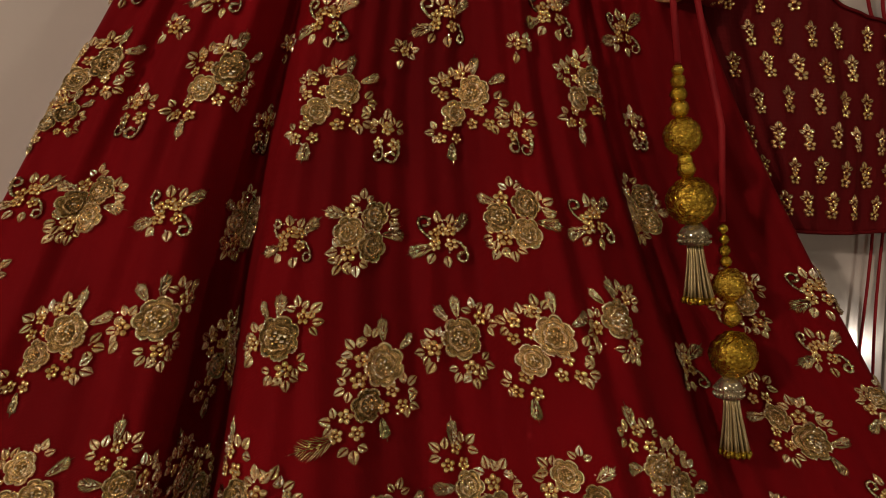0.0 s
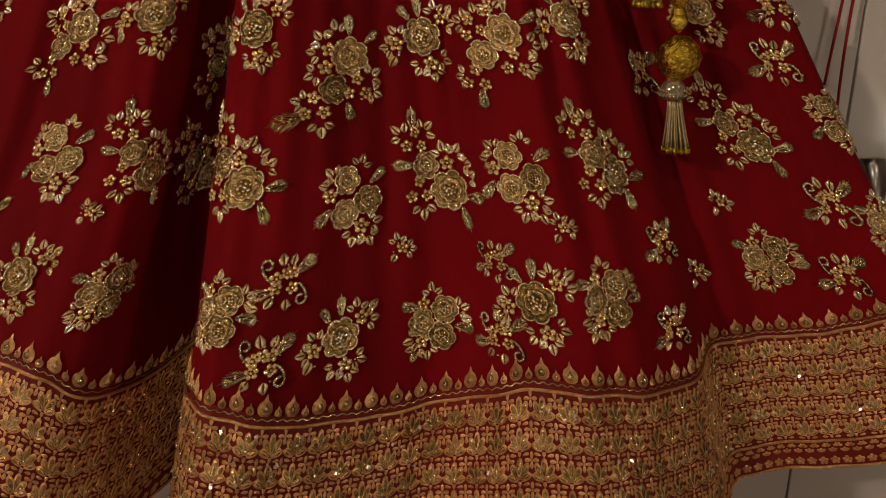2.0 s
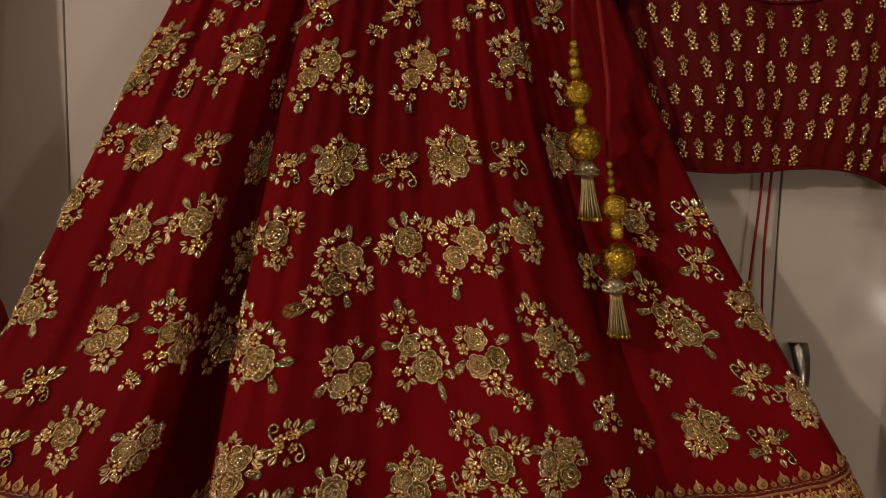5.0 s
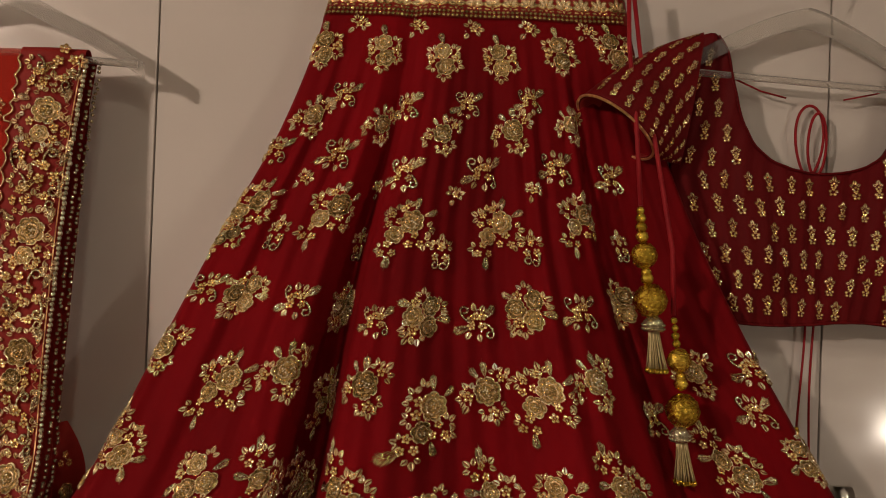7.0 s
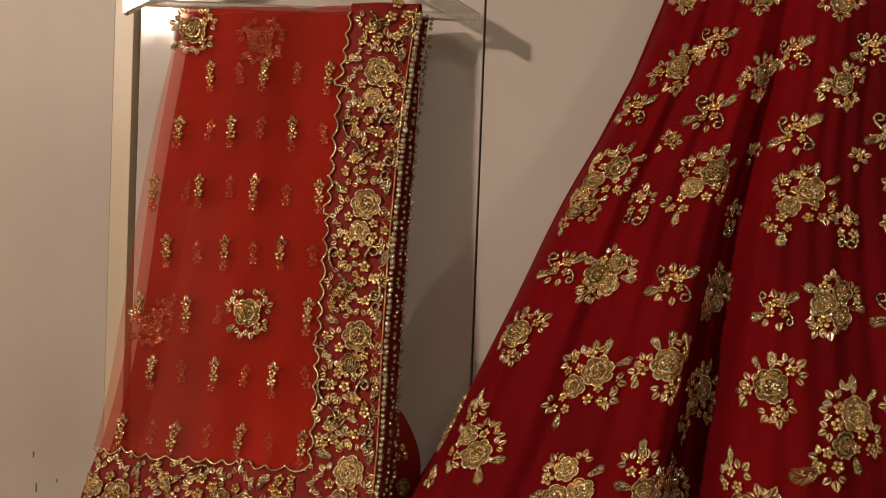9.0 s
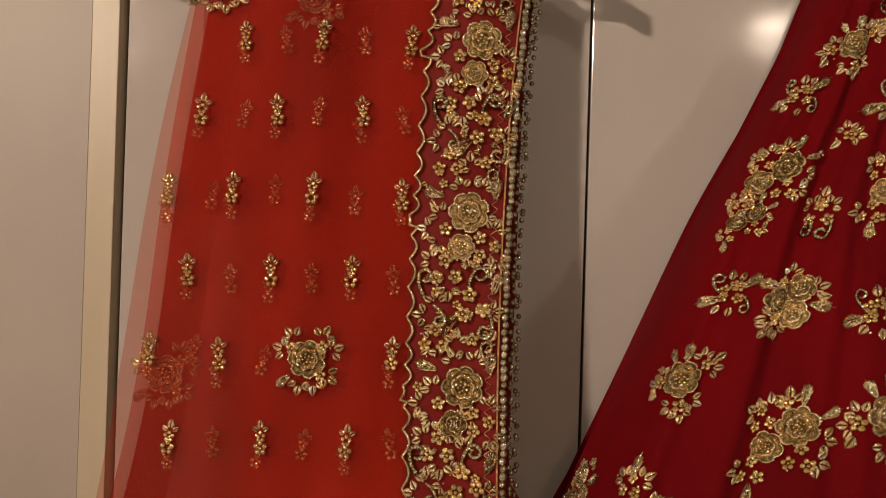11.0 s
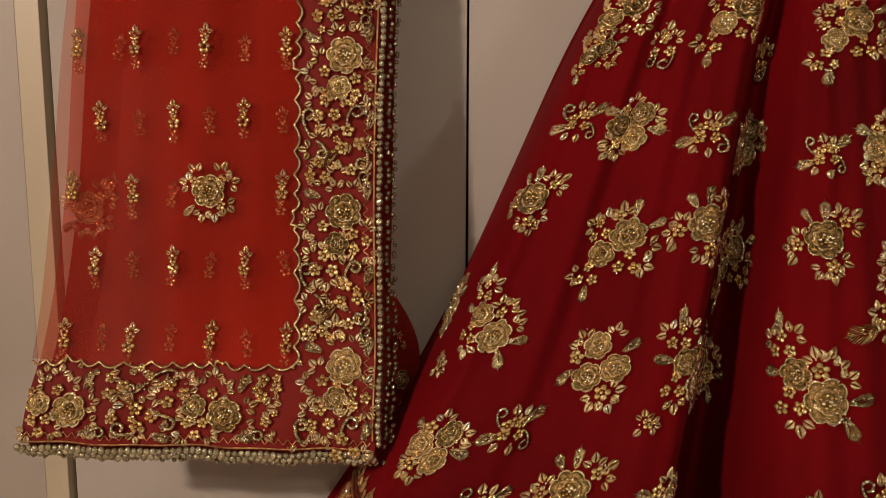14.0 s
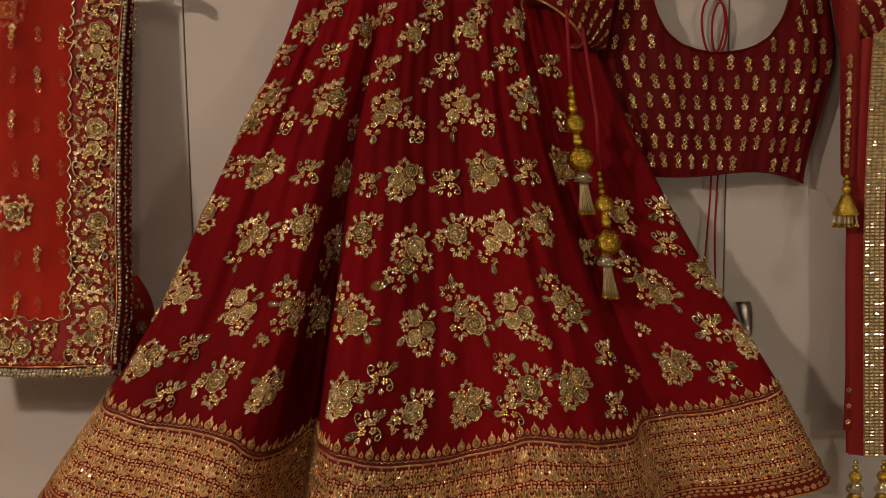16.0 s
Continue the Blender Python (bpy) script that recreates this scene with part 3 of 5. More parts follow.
# skirt motifs: design, u, z, turn, size
MOTIFS = {
    "waist": [
        ("V", 0.055, 1.739, 0, 0.9), ("V", 0.232, 1.736, 0, 0.9), ("V", 0.409, 1.724, 0, 0.9), ("V", 0.573, 1.726, 0, 0.9),
        ("V", 0.750, 1.743, 0, 0.9), ("V", 0.915, 1.753, 0, 0.9),
        ("F", 0.14, 1.783, 0, 1.0), ("F", 0.32, 1.780, 0, 1.0), ("F", 0.49, 1.779, 0, 1.0), ("F", 0.66, 1.781, 0, 1.0), ("F", 0.84, 1.783, 0, 1.0)],
    "yoke": [
        ("R", 0.095, 1.621, 0, 0.8), ("R", 0.271, 1.612, 0, 0.75), ("R", 0.433, 1.595, 0, 0.75), ("R", 0.607, 1.606, 0, 0.85),
        ("R", 0.758, 1.621, 0, 0.7), ("S", 0.156, 1.657, 0, 0.8), ("S", 0.328, 1.641, 0, 0.85), ("S", 0.485, 1.647, 0, 0.8),
        ("S", 0.652, 1.656, 0, 0.8)],
    "sprigs": [
        ("S", 0.041, 1.559, 0, 0.8), ("S", 0.193, 1.555, 0, 0.95), ("S", 0.359, 1.525, 0, 1.0), ("S", 0.535, 1.532, 0, 1.0),
        ("S", 0.704, 1.544, 0, 1.0), ("F", 0.141, 1.514, 0, 1.0), ("F", 0.307, 1.504, 20, 1.0), ("F", 0.477, 1.496, 20, 1.0),
        ("F", 0.646, 1.506, 20, 1.0), ("S", 0.838, 1.534, 0, 0.9)],
    "duos": [
        ("D", 0.072, 1.475, 0, 0.92), ("D", 0.242, 1.470, 0, 1.0), ("D", 0.400, 1.446, 0, 1.0), ("D", 0.576, 1.451, 0, 1.0),
        ("D", 0.754, 1.470, 0, 0.95), ("E", 0.137, 1.417, 0, 0.95), ("E", 0.297, 1.404, 0, 0.95), ("E", 0.460, 1.395, 0, 0.95),
        ("E", 0.634, 1.407, 0, 0.95), ("E", 0.823, 1.416, 0, 0.9), ("D", 0.052, 1.420, 0, 0.6)],
    "trios": [
        ("M", 0.127, 1.323, 0, 1.0), ("M", 0.296, 1.304, 0, 1.0), ("M", 0.439, 1.299, 0, 1.05), ("M", 0.614, 1.314, 0, 1.05),
        ("M", 0.790, 1.324, 0, 1.0), ("S", 0.223, 1.314, 0, 1.0), ("S", 0.362, 1.289, 0, 0.9), ("S", 0.526, 1.290, 0, 1.05),
        ("S", 0.704, 1.310, 0, 1.05), ("S", 0.057, 1.328, 0, 0.9)],
    "roses": [
        ("D", 0.160, 1.195, 0, 1.05), ("R", 0.241, 1.211, 0, 1.05), ("D", 0.306, 1.168, 0, 1.0), ("R", 0.361, 1.197, 0, 1.0),
        ("L", 0.458, 1.167, 0, 1.05), ("R", 0.537, 1.188, 0, 1.05), ("D", 0.630, 1.195, 0, 1.1), ("R", 0.702, 1.209, 0, 1.0),
        ("R", 0.873, 1.219, 0, 0.9), ("S", 0.968, 1.226, 0, 1.1), ("S", 0.941, 1.158, 0, 1.0), ("S", 0.779, 1.142, 0, 1.0)],
    "garlands": [
        ("T", 0.167, 1.050, 0, 1.05), ("G", 0.260, 1.031, 0, 1.0), ("G", 0.294, 1.008, 10, 1.0), ("G", 0.367, 1.029, 10, 1.1),
        ("T", 0.462, 1.012, 0, 1.05), ("G", 0.555, 1.014, 0, 1.08), ("T", 0.620, 1.042, 0, 1.05), ("G", 0.714, 1.034, 0, 1.05),
        ("G", 0.884, 1.055, 0, 1.05), ("T", 0.981, 1.089, 0, 0.9), ("F", 0.223, 0.992, 0, 0.9), ("F", 0.509, 0.953, 0, 1.0),
        ("F", 0.656, 0.986, 0, 1.0), ("F", 0.826, 0.982, 0, 1.0)],
    "low": [
        ("S", 0.414, 0.930, 0, 1.05), ("S", 0.591, 0.943, 0, 0.8), ("S", 0.748, 0.950, 0, 0.9), ("F", 0.781, 0.896, 0, 1.1),
        ("S", 0.937, 0.983, 0, 1.1), ("M", 0.986, 0.960, 0, 0.95), ("R", 0.461, 0.862, 0, 1.05), ("M", 0.538, 0.866, 0, 1.05),
        ("R", 0.623, 0.905, 0, 1.1), ("M", 0.684, 0.906, 0, 1.05), ("S", 0.739, 0.853, 0, 0.95), ("S", 0.407, 0.847, 0, 1.1),
        ("S", 0.592, 0.861, 0, 1.0)],
    "low2": [
        ("M", 0.364, 0.900, 0, 1.05), ("M", 0.857, 0.910, 0, 1.05), ("S", 0.921, 0.891, 0, 1.05), ("M", 0.256, 0.901, 0, 1.0)],
    "leftedge": [
        ("R", 0.035, 1.235, 0, 0.9), ("G", 0.055, 1.073, 0, 0.95), ("T", 0.004, 1.092, 0, 0.85), ("F", 0.018, 1.026, 0, 1.0)],
    "left": [
        ("S", 0.111, 0.971, 0, 1.0), ("M", 0.049, 0.948, 0, 1.0), ("S", 0.111, 0.885, 0, 1.0), ("R", 0.177, 0.916, 0, 1.05)],
}

# ---------------------------------------------------------------- the room
WALL = 1.037


def slab(name, lo, hi, mat, label, bevel=0.0):
    v, f = box(lo, hi, bevel)
    return tagged(link_mesh(name, v, f, mat), label, "wall" if "wall" in name else name, kind="structure")


slab("floor", (-3.1, -3.1, -.1), (3.1, 1.7, 0), FLOOR, "beige stone floor of the shop")
slab("ceiling", (-3.1, -3.1, 2.66), (3.1, 1.7, 2.76), PAINT, "plain warm grey ceiling with round lamps")
slab("wall_south", (-3.1, -3.2, 0), (3.1, -3.1, 2.66), PAINT, "plain warm grey shop wall")
slab("wall_west", (-3.2, -3.1, 0), (-3.1, 1.7, 2.66), PAINT, "plain warm grey shop wall")
slab("wall_east", (3.1, -3.1, 0), (3.2, 1.7, 2.66), PAINT, "plain warm grey shop wall")
slab("wall_north", (-3.1, 1.62, 0), (3.1, 1.7, 2.66), PAINT, "plain wall behind the wardrobe")

# left of the wardrobe: a greyed pier with a cream edge strip
pier = thing("wall_pier", "greyed plaster pier with a cream edge strip and scuffs", "wall", (-2.1, WALL, 0), kind="structure")
part("pier_face", box((-1.0, -.003, 0), (.9628, .58, 2.66)), MATT, pier)
part("edge_strip", box((.9630, -.003, 0), (.999, .58, 2.66), .001), CREAM, pier, "cream painted edge strip")
for x, z, h in ((.834, .884, .016), (.827, .945, .011), (.874, .905, .006)):
    part("scuff", box((x, -.0038, z), (x + .0025, -.003, z + h)), SCUFF, pier, "small dark scuff mark")

wardrobe = thing("wardrobe", "ivory gloss laminate wardrobe with flush doors", "wardrobe", (0, WALL, 0), kind="structure")
part("carcass", box((-1.10, .024, 0), (3.09, .58, 2.5)), DARK, wardrobe, "dark carcass seen in the door gaps")
part("top_filler", box((-1.085, 0, 2.505), (3.09, .5, 2.655), .002), WHITE, wardrobe)
seams = (-1.087, -.491, .104, .699, 1.296, 1.892, 2.488, 3.084)
for n, (a, b) in enumerate(zip(seams, seams[1:])):
    part("door", box((a + (-.003 if n == 0 else .0016), 0, .06), (b - .0016, .021, 2.5), .0015), WHITE, wardrobe)
part("plinth", box((-1.085, .03, 0), (3.09, .06, .055)), DARK, wardrobe)
# bowed steel handles beside the seams
k = np.linspace(0, 1, 17)
for x in (.742, .655, 1.338, 1.252):
    h = Heap()
    arc = np.stack([0 * k, -.006 - .030 * np.sin(np.pi * k) ** .7, .885 + .13 * k], -1)
    wide = .010 + .006 * np.abs(2 * k - 1)
    v = np.concatenate([[(x - w, y, z), (x + w, y, z), (x + w, y + .004, z), (x - w, y + .004, z)] for w, (_, y, z) in zip(wide, arc)])
    h.add(v, grid_faces(4, 17, True) + [[0, 1, 2, 3], [67, 66, 65, 64]])
    part("handle", h.shape(), [STEEL], wardrobe, "bowed brushed steel handle", True)

# ceiling lamps; the third is an addition for bead glints
for place, target, watts in LAMPS:
    can = thing("ceiling_lamp", "round recessed ceiling lamp, lit, one of four with one added for glints", "lamp", (place[0], place[1], 2.66), "ceiling lamps")
    part("trim_ring", lathe(((.10, 0), (.115, 0), (.115, -.02), (.10, -.025), (.092, -.02), (.092, 0)), (0, 0, 0), 28), STEEL, can, "steel trim ring")
    part("diffuser", lathe(((.001, -.006), (.091, -.006), (.091, -.016), (.001, -.018)), (0, 0, 0), 28), DISC, can, "glowing round diffuser")
# the small two-headed lamp that shines back from the gloss doors
stand = thing("standing_lamp", "low steel standing lamp with two lit round heads", "lamp", (2.90, -2.64, 0))
part("base", lathe(((.13, 0), (.13, .012), (.02, .02), (.012, .022)), (0, 0, 0), 28), STEEL, stand)
part("pole", tube([(0, 0, .015), (0, 0, .2), (0, 0, .35)], .009, 10), STEEL, stand)
part("crossbar", tube([(-.09, 0, .35), (0, 0, .35), (.11, .02, .35)], .007, 8), STEEL, stand)
for x, y in ((-.10, .01), (.10, .03)):
    head = part("head", lathe(((.018, -.05), (.042, -.045), (.048, .0), (.048, .012)), (x, y, .40), 20), STEEL, stand)
    part("bulb", ball((x, y + .012, .412), .042, 16, 10), BULB, head, "lit round bulb", True)

# ---------------------------------------------------------------- the long embroidered skirt
skirt = thing("lehenga_skirt", "flared crimson skirt with gold floral embroidery and wide gold border", "skirt", (.08, 1.0, .5))
skirt_inverse = np.array(skirt.location)
NU, NV = 420, 150
us = np.linspace(0, 1, NU)
front = []
for j in range(NV):
    t = j / (NV - 1)
    z = hem(us) * (1 - t) + 1.84 * t
    front.append(skirt_at(us, z))
front = np.concatenate(front)
back = front.copy()
back[:, 1] = np.minimum(np.maximum(front[:, 1] + .006, 0), 1.033)
n = len(front)
faces = grid_faces(NU, NV)
rim = [i for i in range(NU)]
faces += [[f[3] + n, f[2] + n, f[1] + n, f[0] + n] for f in faces]
for a, b in zip(rim, rim[1:]):
    faces.append([b, a, a + n, b + n])
part("cloth", (np.concatenate([front, back]) - skirt_inverse, faces), RED, skirt, "crimson georgette with soft gathers", True)
rear = np.concatenate([np.stack([*(lambda e: (e[0] + us[::20] * (e[1] - e[0])))(edges(np.full(21, z)))[None], np.full(21, 1.031), np.full(21, z)], -1) for z in np.linspace(.66, 1.84, 12)])
part("back_cloth", (rear - skirt_inverse, grid_faces(21, 12)), RED, skirt, "", True)


def on_skirt(u0, z0):
    """A way of laying flat stitches round (u0, z0) on the folds."""
    run = skirt_at(TABLE_U, np.full(len(TABLE_U), z0))
    s = np.concatenate([[0], np.cumsum(np.linalg.norm(np.diff(run, axis=0), axis=1))])
    s0 = np.interp(u0, TABLE_U, s)

    def place(x, y, h):
        u = np.interp(s0 + x, s, TABLE_U)
        z = z0 + .955 * y
        return skirt_at(u, z) + skirt_normal(u, z) * (h + .0012)[:, None] - skirt_inverse
    return place


for row, motifs in MOTIFS.items():
    for kind, u, z, turn, size in motifs:
        embroider(skirt, DESIGNS[kind], on_skirt(u, z), turn, size * (1.06 if z < 1.5 else 1.12), jitter=.5, spread=1.0)

# border: cloth band a little proud of the skirt, with rows of lotus flowers
BAND = .215
nb = 560
ub = np.linspace(.002, .998, nb)


def on_border(u, height):
    low = hem(u)
    z = low + height / BAND * (band_top(u) - low)
    return skirt_at(u, z), skirt_normal(u, z)


rows = [on_border(ub, h) for h in np.linspace(.0, BAND, 16)]
v = np.concatenate([p + nrm * .0011 for p, nrm in rows])
border = part("border_band", (v - skirt_inverse, grid_faces(nb, 16)), BAND_RED, skirt, "dark red band woven thick with copper gold lotus rows", True)
mid = on_border(ub, .12)[0]
arc = np.concatenate([[0], np.cumsum(np.linalg.norm(np.diff(mid, axis=0), axis=1))])


def on_band(s0, h0):
    def place(x, y, h):
        u = np.interp(s0 + x, arc, ub)
        p, nrm = on_border(u, h0 + y)
        return p + nrm * (h + .0016)[:, None] - skirt_inverse
    return place


def petal(h, x, y, angle, length, width, slot=0, height=.0013, inner=None):
    """A raised petal with a sunken darker middle, from its root."""
    c, s = np.cos(angle), np.sin(angle)
    ring = [(0, 0), (.3, -.36), (.64, -.5), (.90, -.36), (1, 0), (.90, .36), (.64, .5), (.3, .36)]
    v = [(x + c * a * length - s * b * width, y + s * a * length + c * b * width, 0) for a, b in ring]
    v += [(x + c * (.54 + (a - .54) * .70) * length - s * b * .62 * width, y + s * (.54 + (a - .54) * .70) * length + c * b * .62 * width, height) for a, b in ring]
    v += [(x + c * .54 * length, y + s * .54 * length, height * .15)]
    h.add(v, [[i, (i + 1) % 8, 8 + (i + 1) % 8, 8 + i] for i in range(8)], slot)
    h.f += [[h.n - 17 + 8 + i, h.n - 17 + 8 + (i + 1) % 8, h.n - 1] for i in range(8)]
    h.s += [slot if inner is None else inner] * 8


def lotus():
    h = Heap()
    for a in (-66, -33, 33, 66, 0):
        petal(h, 0, .001, radians(90 + a), {0: .0228, 33: .0202, 66: .0150}[abs(a)], .0084, 0, .0018, 2)
    petal(h, -.0012, -.0012, radians(150), .0158, .0066, 0, .0018, 0)
    petal(h, .0012, -.0012, radians(30), .0158, .0066, 0, .0018, 0)
    petal(h, 0, -.0065, radians(90), .006, .0045)
    petal(h, -.0035, -.0045, radians(170), .0085, .0036)
    petal(h, .0035, -.0045, radians(10), .0085, .0036)
    if random.random() < .55:
        facet(h, random.gauss(0, .003), random.uniform(.002, .012), .0022, .0015, 1)
    else:
        h.add(*ball((0, .006, .0014), .0018, 6, 4), 1)
    return h


def cross():
    h = Heap()
    for i in range(4):
        petal(h, 0, 0, i * np.pi / 2, .0088, .0044)
    return h


def drop_flower(size):
    """A small flame: broad foot, pointed tip, with a smaller flame inside."""
    h = Heap()
    for q, e, slot in ((1, .0020, 0), (.52, .0036, 1)):
        ring = [(0, -.22), (.14, -.46), (.34, -.54), (.56, -.44), (.72, -.16), (1, 0), (.72, .16), (.56, .44), (.34, .54), (.14, .46), (0, .22)]
        low = (1 - q) * .006 * size
        v = [(b * .0165 * q * size, low + a * .0205 * q * size, e * .3 if slot else 0) for a, b in ring]
        v += [(b * .72 * .0165 * q * size, low + (.36 + (a - .36) * .75) * .0205 * q * size, e) for a, b in ring]
        h.add(v, [[i, (i + 1) % 11, 11 + (i + 1) % 11, 11 + i] for i in range(11)] + [list(range(11, 22))], slot)
    if size > .8:
        facet(h, 0, .008 * size, .0036, .0014, 2)
    return h


PITCH, RISE = .0300, .0302
count = 0
rest, crosses = Heap(), Heap()
for row in range(5):
    s = PITCH * .5
    while s < arc[-1] - .01:
        place = on_band(s, .0535 + row * RISE)
        shape = lotus().shape(place)
        near = .40 < s / arc[-1] < .86
        if near and count < 300:
            part("lotus", shape, [COPPER, CRYSTAL, GOLD], border, "", True)
            count += 1
        else:
            rest.v.append(shape[0]), rest.f.extend([[i + rest.n for i in f] for f in shape[1]]), rest.s.extend(shape[2])
            rest.n += len(shape[0])
        shape = cross().shape(on_band(s + PITCH / 2, .0535 + row * RISE + .0205))
        crosses.add(*shape[:2])
        s += PITCH
tagged(part("lotus_weave", rest.shape(), [COPPER, CRYSTAL, GOLD], border, "copper gold lotus rows", True), kind="stuff")
tagged(part("cross_weave", crosses.shape(), [COPPER], border, "small copper cross stitches", True), kind="stuff")
# two narrow rows at the hem
small = Heap()
s = .008
while s < arc[-1] - .005:
    h = Heap()
    for i in range(5):
        petal(h, 0, 0, i * 2 * np.pi / 5 + .3, .0064, .0050)
    small.add(*h.shape(on_band(s, .0125))[:2])
    h = Heap()
    for a in (-45, 0, 45):
        petal(h, 0, 0, radians(90 + a), .0074, .0042)
    small.add(*h.shape(on_band(s, .0255))[:2])
    h = Heap()
    for a in (-70, -25, 25, 70):
        petal(h, 0, 0, radians(90 + a), .0062, .0036)
    small.add(*h.shape(on_band(s + .0074, .0345))[:2])
    s += .0148
tagged(part("hem_weave", small.shape(), [COPPER], border, "two rows of tiny copper hem flowers", True), kind="stuff")
# couched cords along the band
for height, r, name in ((.0025, .0022, "hem_cord"), (.044, .0020, "lower_cord"), (.2035, .0022, "upper_cord"), (.2105, .0012, "fine_cord")):
    p, nrm = on_border(ub, height + (.0012 * np.sin(ub * 900) if name == "fine_cord" else 0 * ub))
    part(name, tube(p + nrm * .0022 - skirt_inverse, r, 5), SILVER if name == "fine_cord" else COPPER, border, "", True)
# drops standing along the top of the band
s, n = .012, 0
while s < arc[-1] - .01:
    part("drop_flower", drop_flower(1.06 if n % 2 == 0 else .56).shape(on_band(s, .2135)), [COPPER, GOLD, CRYSTAL], border, "", True)
    s += .0172
    n += 1
# scattered bugle sequins that catch the lamps
sparks = Heap()
for i in range(220):
    a = random.uniform(0, np.pi)
    bead = Heap()
    facet(bead, 0, 0, .0022, random.uniform(.0013, .0024), 0)
    sparks.add(*(lambda sh: sh[:2])(bead.shape(on_band(random.uniform(.02, arc[-1] - .02), random.uniform(.05, .20)))))
tagged(part("sequin_scatter", sparks.shape(), [CRYSTAL], border, "scattered bright bugle sequins"), kind="stuff")

# waistband
uw = np.linspace(.0, 1, 160)
wv = np.concatenate([skirt_at(uw, np.full(160, z)) + np.array((0, -.004 if 1.80 < z < 1.89 else -.001, 0)) for z in (1.798, 1.803, 1.83, 1.86, 1.885, 1.895)])
waistband = part("waistband", (wv - skirt_inverse, grid_faces(160, 6)), BORDER_RED, skirt, "stiff waistband worked in gold", True)


def on_waist(s0, z0):
    def place(x, y, h):
        u = np.clip((s0 + x + .165) / .48, .001, .999)
        return skirt_at(u, z0 + y) + np.array((0, -1.0, 0)) * (h + .0045)[:, None] - skirt_inverse
    return place


for z in (1.818, 1.845, 1.872):
    for i in range(17):
        part("lotus", lotus().shape(on_waist(-.15 + .0275 * i + (.014 if z == 1.845 else 0), z)), [GOLD, LUSTRE, PALE], waistband, "", True)
for z in (1.801, 1.808, 1.888):
    h = Heap()
    for i in range(66):
        h.add(*Heap().add(*ball((0, 0, .001), .0034, 6, 4)).shape(on_waist(-.155 + .0069 * i, z))[:2])
    tagged(part("bead_row", h.shape(), [GOLD], waistband, "", True), kind="stuff")

# ---------------------------------------------------------------- the folded net stole on its hanger
stole = thing("dupatta", "sheer orange-red net stole with beaded floral border on hanger", "stole", (-.8, .95, .92))
S0 = np.array(stole.location)


def stole_at(x, z, back=0.0):
    x, z = np.broadcast_arrays(np.asarray(x, float), np.asarray(z, float))
    y = smooth((.85, .90, .97, 1.024, 1.217, 1.41, 1.61, 1.70, 1.75), (.812, .820, .838, .864, .898, .918, .934, .942, .946), z)
    y = y + .0035 * np.sin(34 * x + 5 * z) + .002 * np.sin(77 * x - 6 * z + 1)
    z = np.where(z < 1.024, 1.024 - (1.024 - z) * .87, z)
    return np.stack([x, y + back, z], -1)


def right_edge(z):
    return smooth((.85, .914, 1.024, 1.217, 1.41, 1.61, 1.72), (-.592, -.594, -.596, -.600, -.598, -.588, -.577), z)


def left_edge(z, outer=False):
    return smooth((.85, .914, 1.03, 1.2, 1.45, 1.72), (-1.053, -1.053, -1.052, -1.036, -1.010, -.966) if outer else (-1.046, -1.044, -1.036, -1.010, -.990, -.961), z)


def sheet(name, x0, x1, z0, z1, back, mat, label="", nx=60, nz=60, over=False, fall=.3):
    """A hanging sheet between two edges given as functions of height; over: it turns back over the hanger's bar."""
    a = np.linspace(0, 1, nx)
    rows = [stole_at(x0(z) + a * (x1(z) - x0(z)), np.full(nx, z), back) for z in np.linspace(z0, z1, nz)]
    if over:
        top = rows[-1]
        for e in np.linspace(.15, 1, 8) * np.pi:
            r = .012 - back * .3
            rows.append(top + np.array((0, r * (1 - np.cos(e)), r * np.sin(e))))
        rows += [rows[-1] + np.array((-.014 * d, .001 - .10 * max(d - .1, 0), -d)) for d in np.linspace(.05, fall, 12)]
    v = np.concatenate(rows)
    return part(name, (v - S0, grid_faces(nx, len(rows))), mat, stole, label, True)


INNER = .105
sheet("front_net", lambda z: left_edge(z), lambda z: right_edge(z) - INNER + .006, 1.02, 1.704, .001, NET, "sheer outer net layer", over=True)
sheet("inner_net", lambda z: left_edge(z) + .012, lambda z: right_edge(z) - .03, .95, 1.701, .0125, NET_DEEP, "folded inner net layers", over=True)
sheet("edge_net", lambda z: left_edge(z, True), lambda z: left_edge(z) + .06, 1.022, 1.703, .009, NET_EDGE, "single sheer edge", 20, 60, over=True)
strip = sheet("side_border", lambda z: right_edge(z) - INNER, right_edge, .914, 1.706, -.002, BORDER_RED, "dark red beaded side border", 24, 90, over=True, fall=.76)
foot = sheet("foot_border", lambda z: left_edge(z), lambda z: right_edge(z) - INNER + .002, .914, 1.022, -.0015, BORDER_RED, "dark red beaded foot border", 70, 20)
for back, shift in ((.012, .010), (.022, .018)):
    sheet("under_border", lambda z: right_edge(z) - .04 + shift, lambda z: right_edge(z) + shift - .006, .918, 1.70, back, BORDER_RED, "", 8, 60)
    sheet("under_foot", lambda z: left_edge(z) + .005, right_edge, .909 - shift * .4, 1.0, back, BORDER_RED, "", 60, 8)

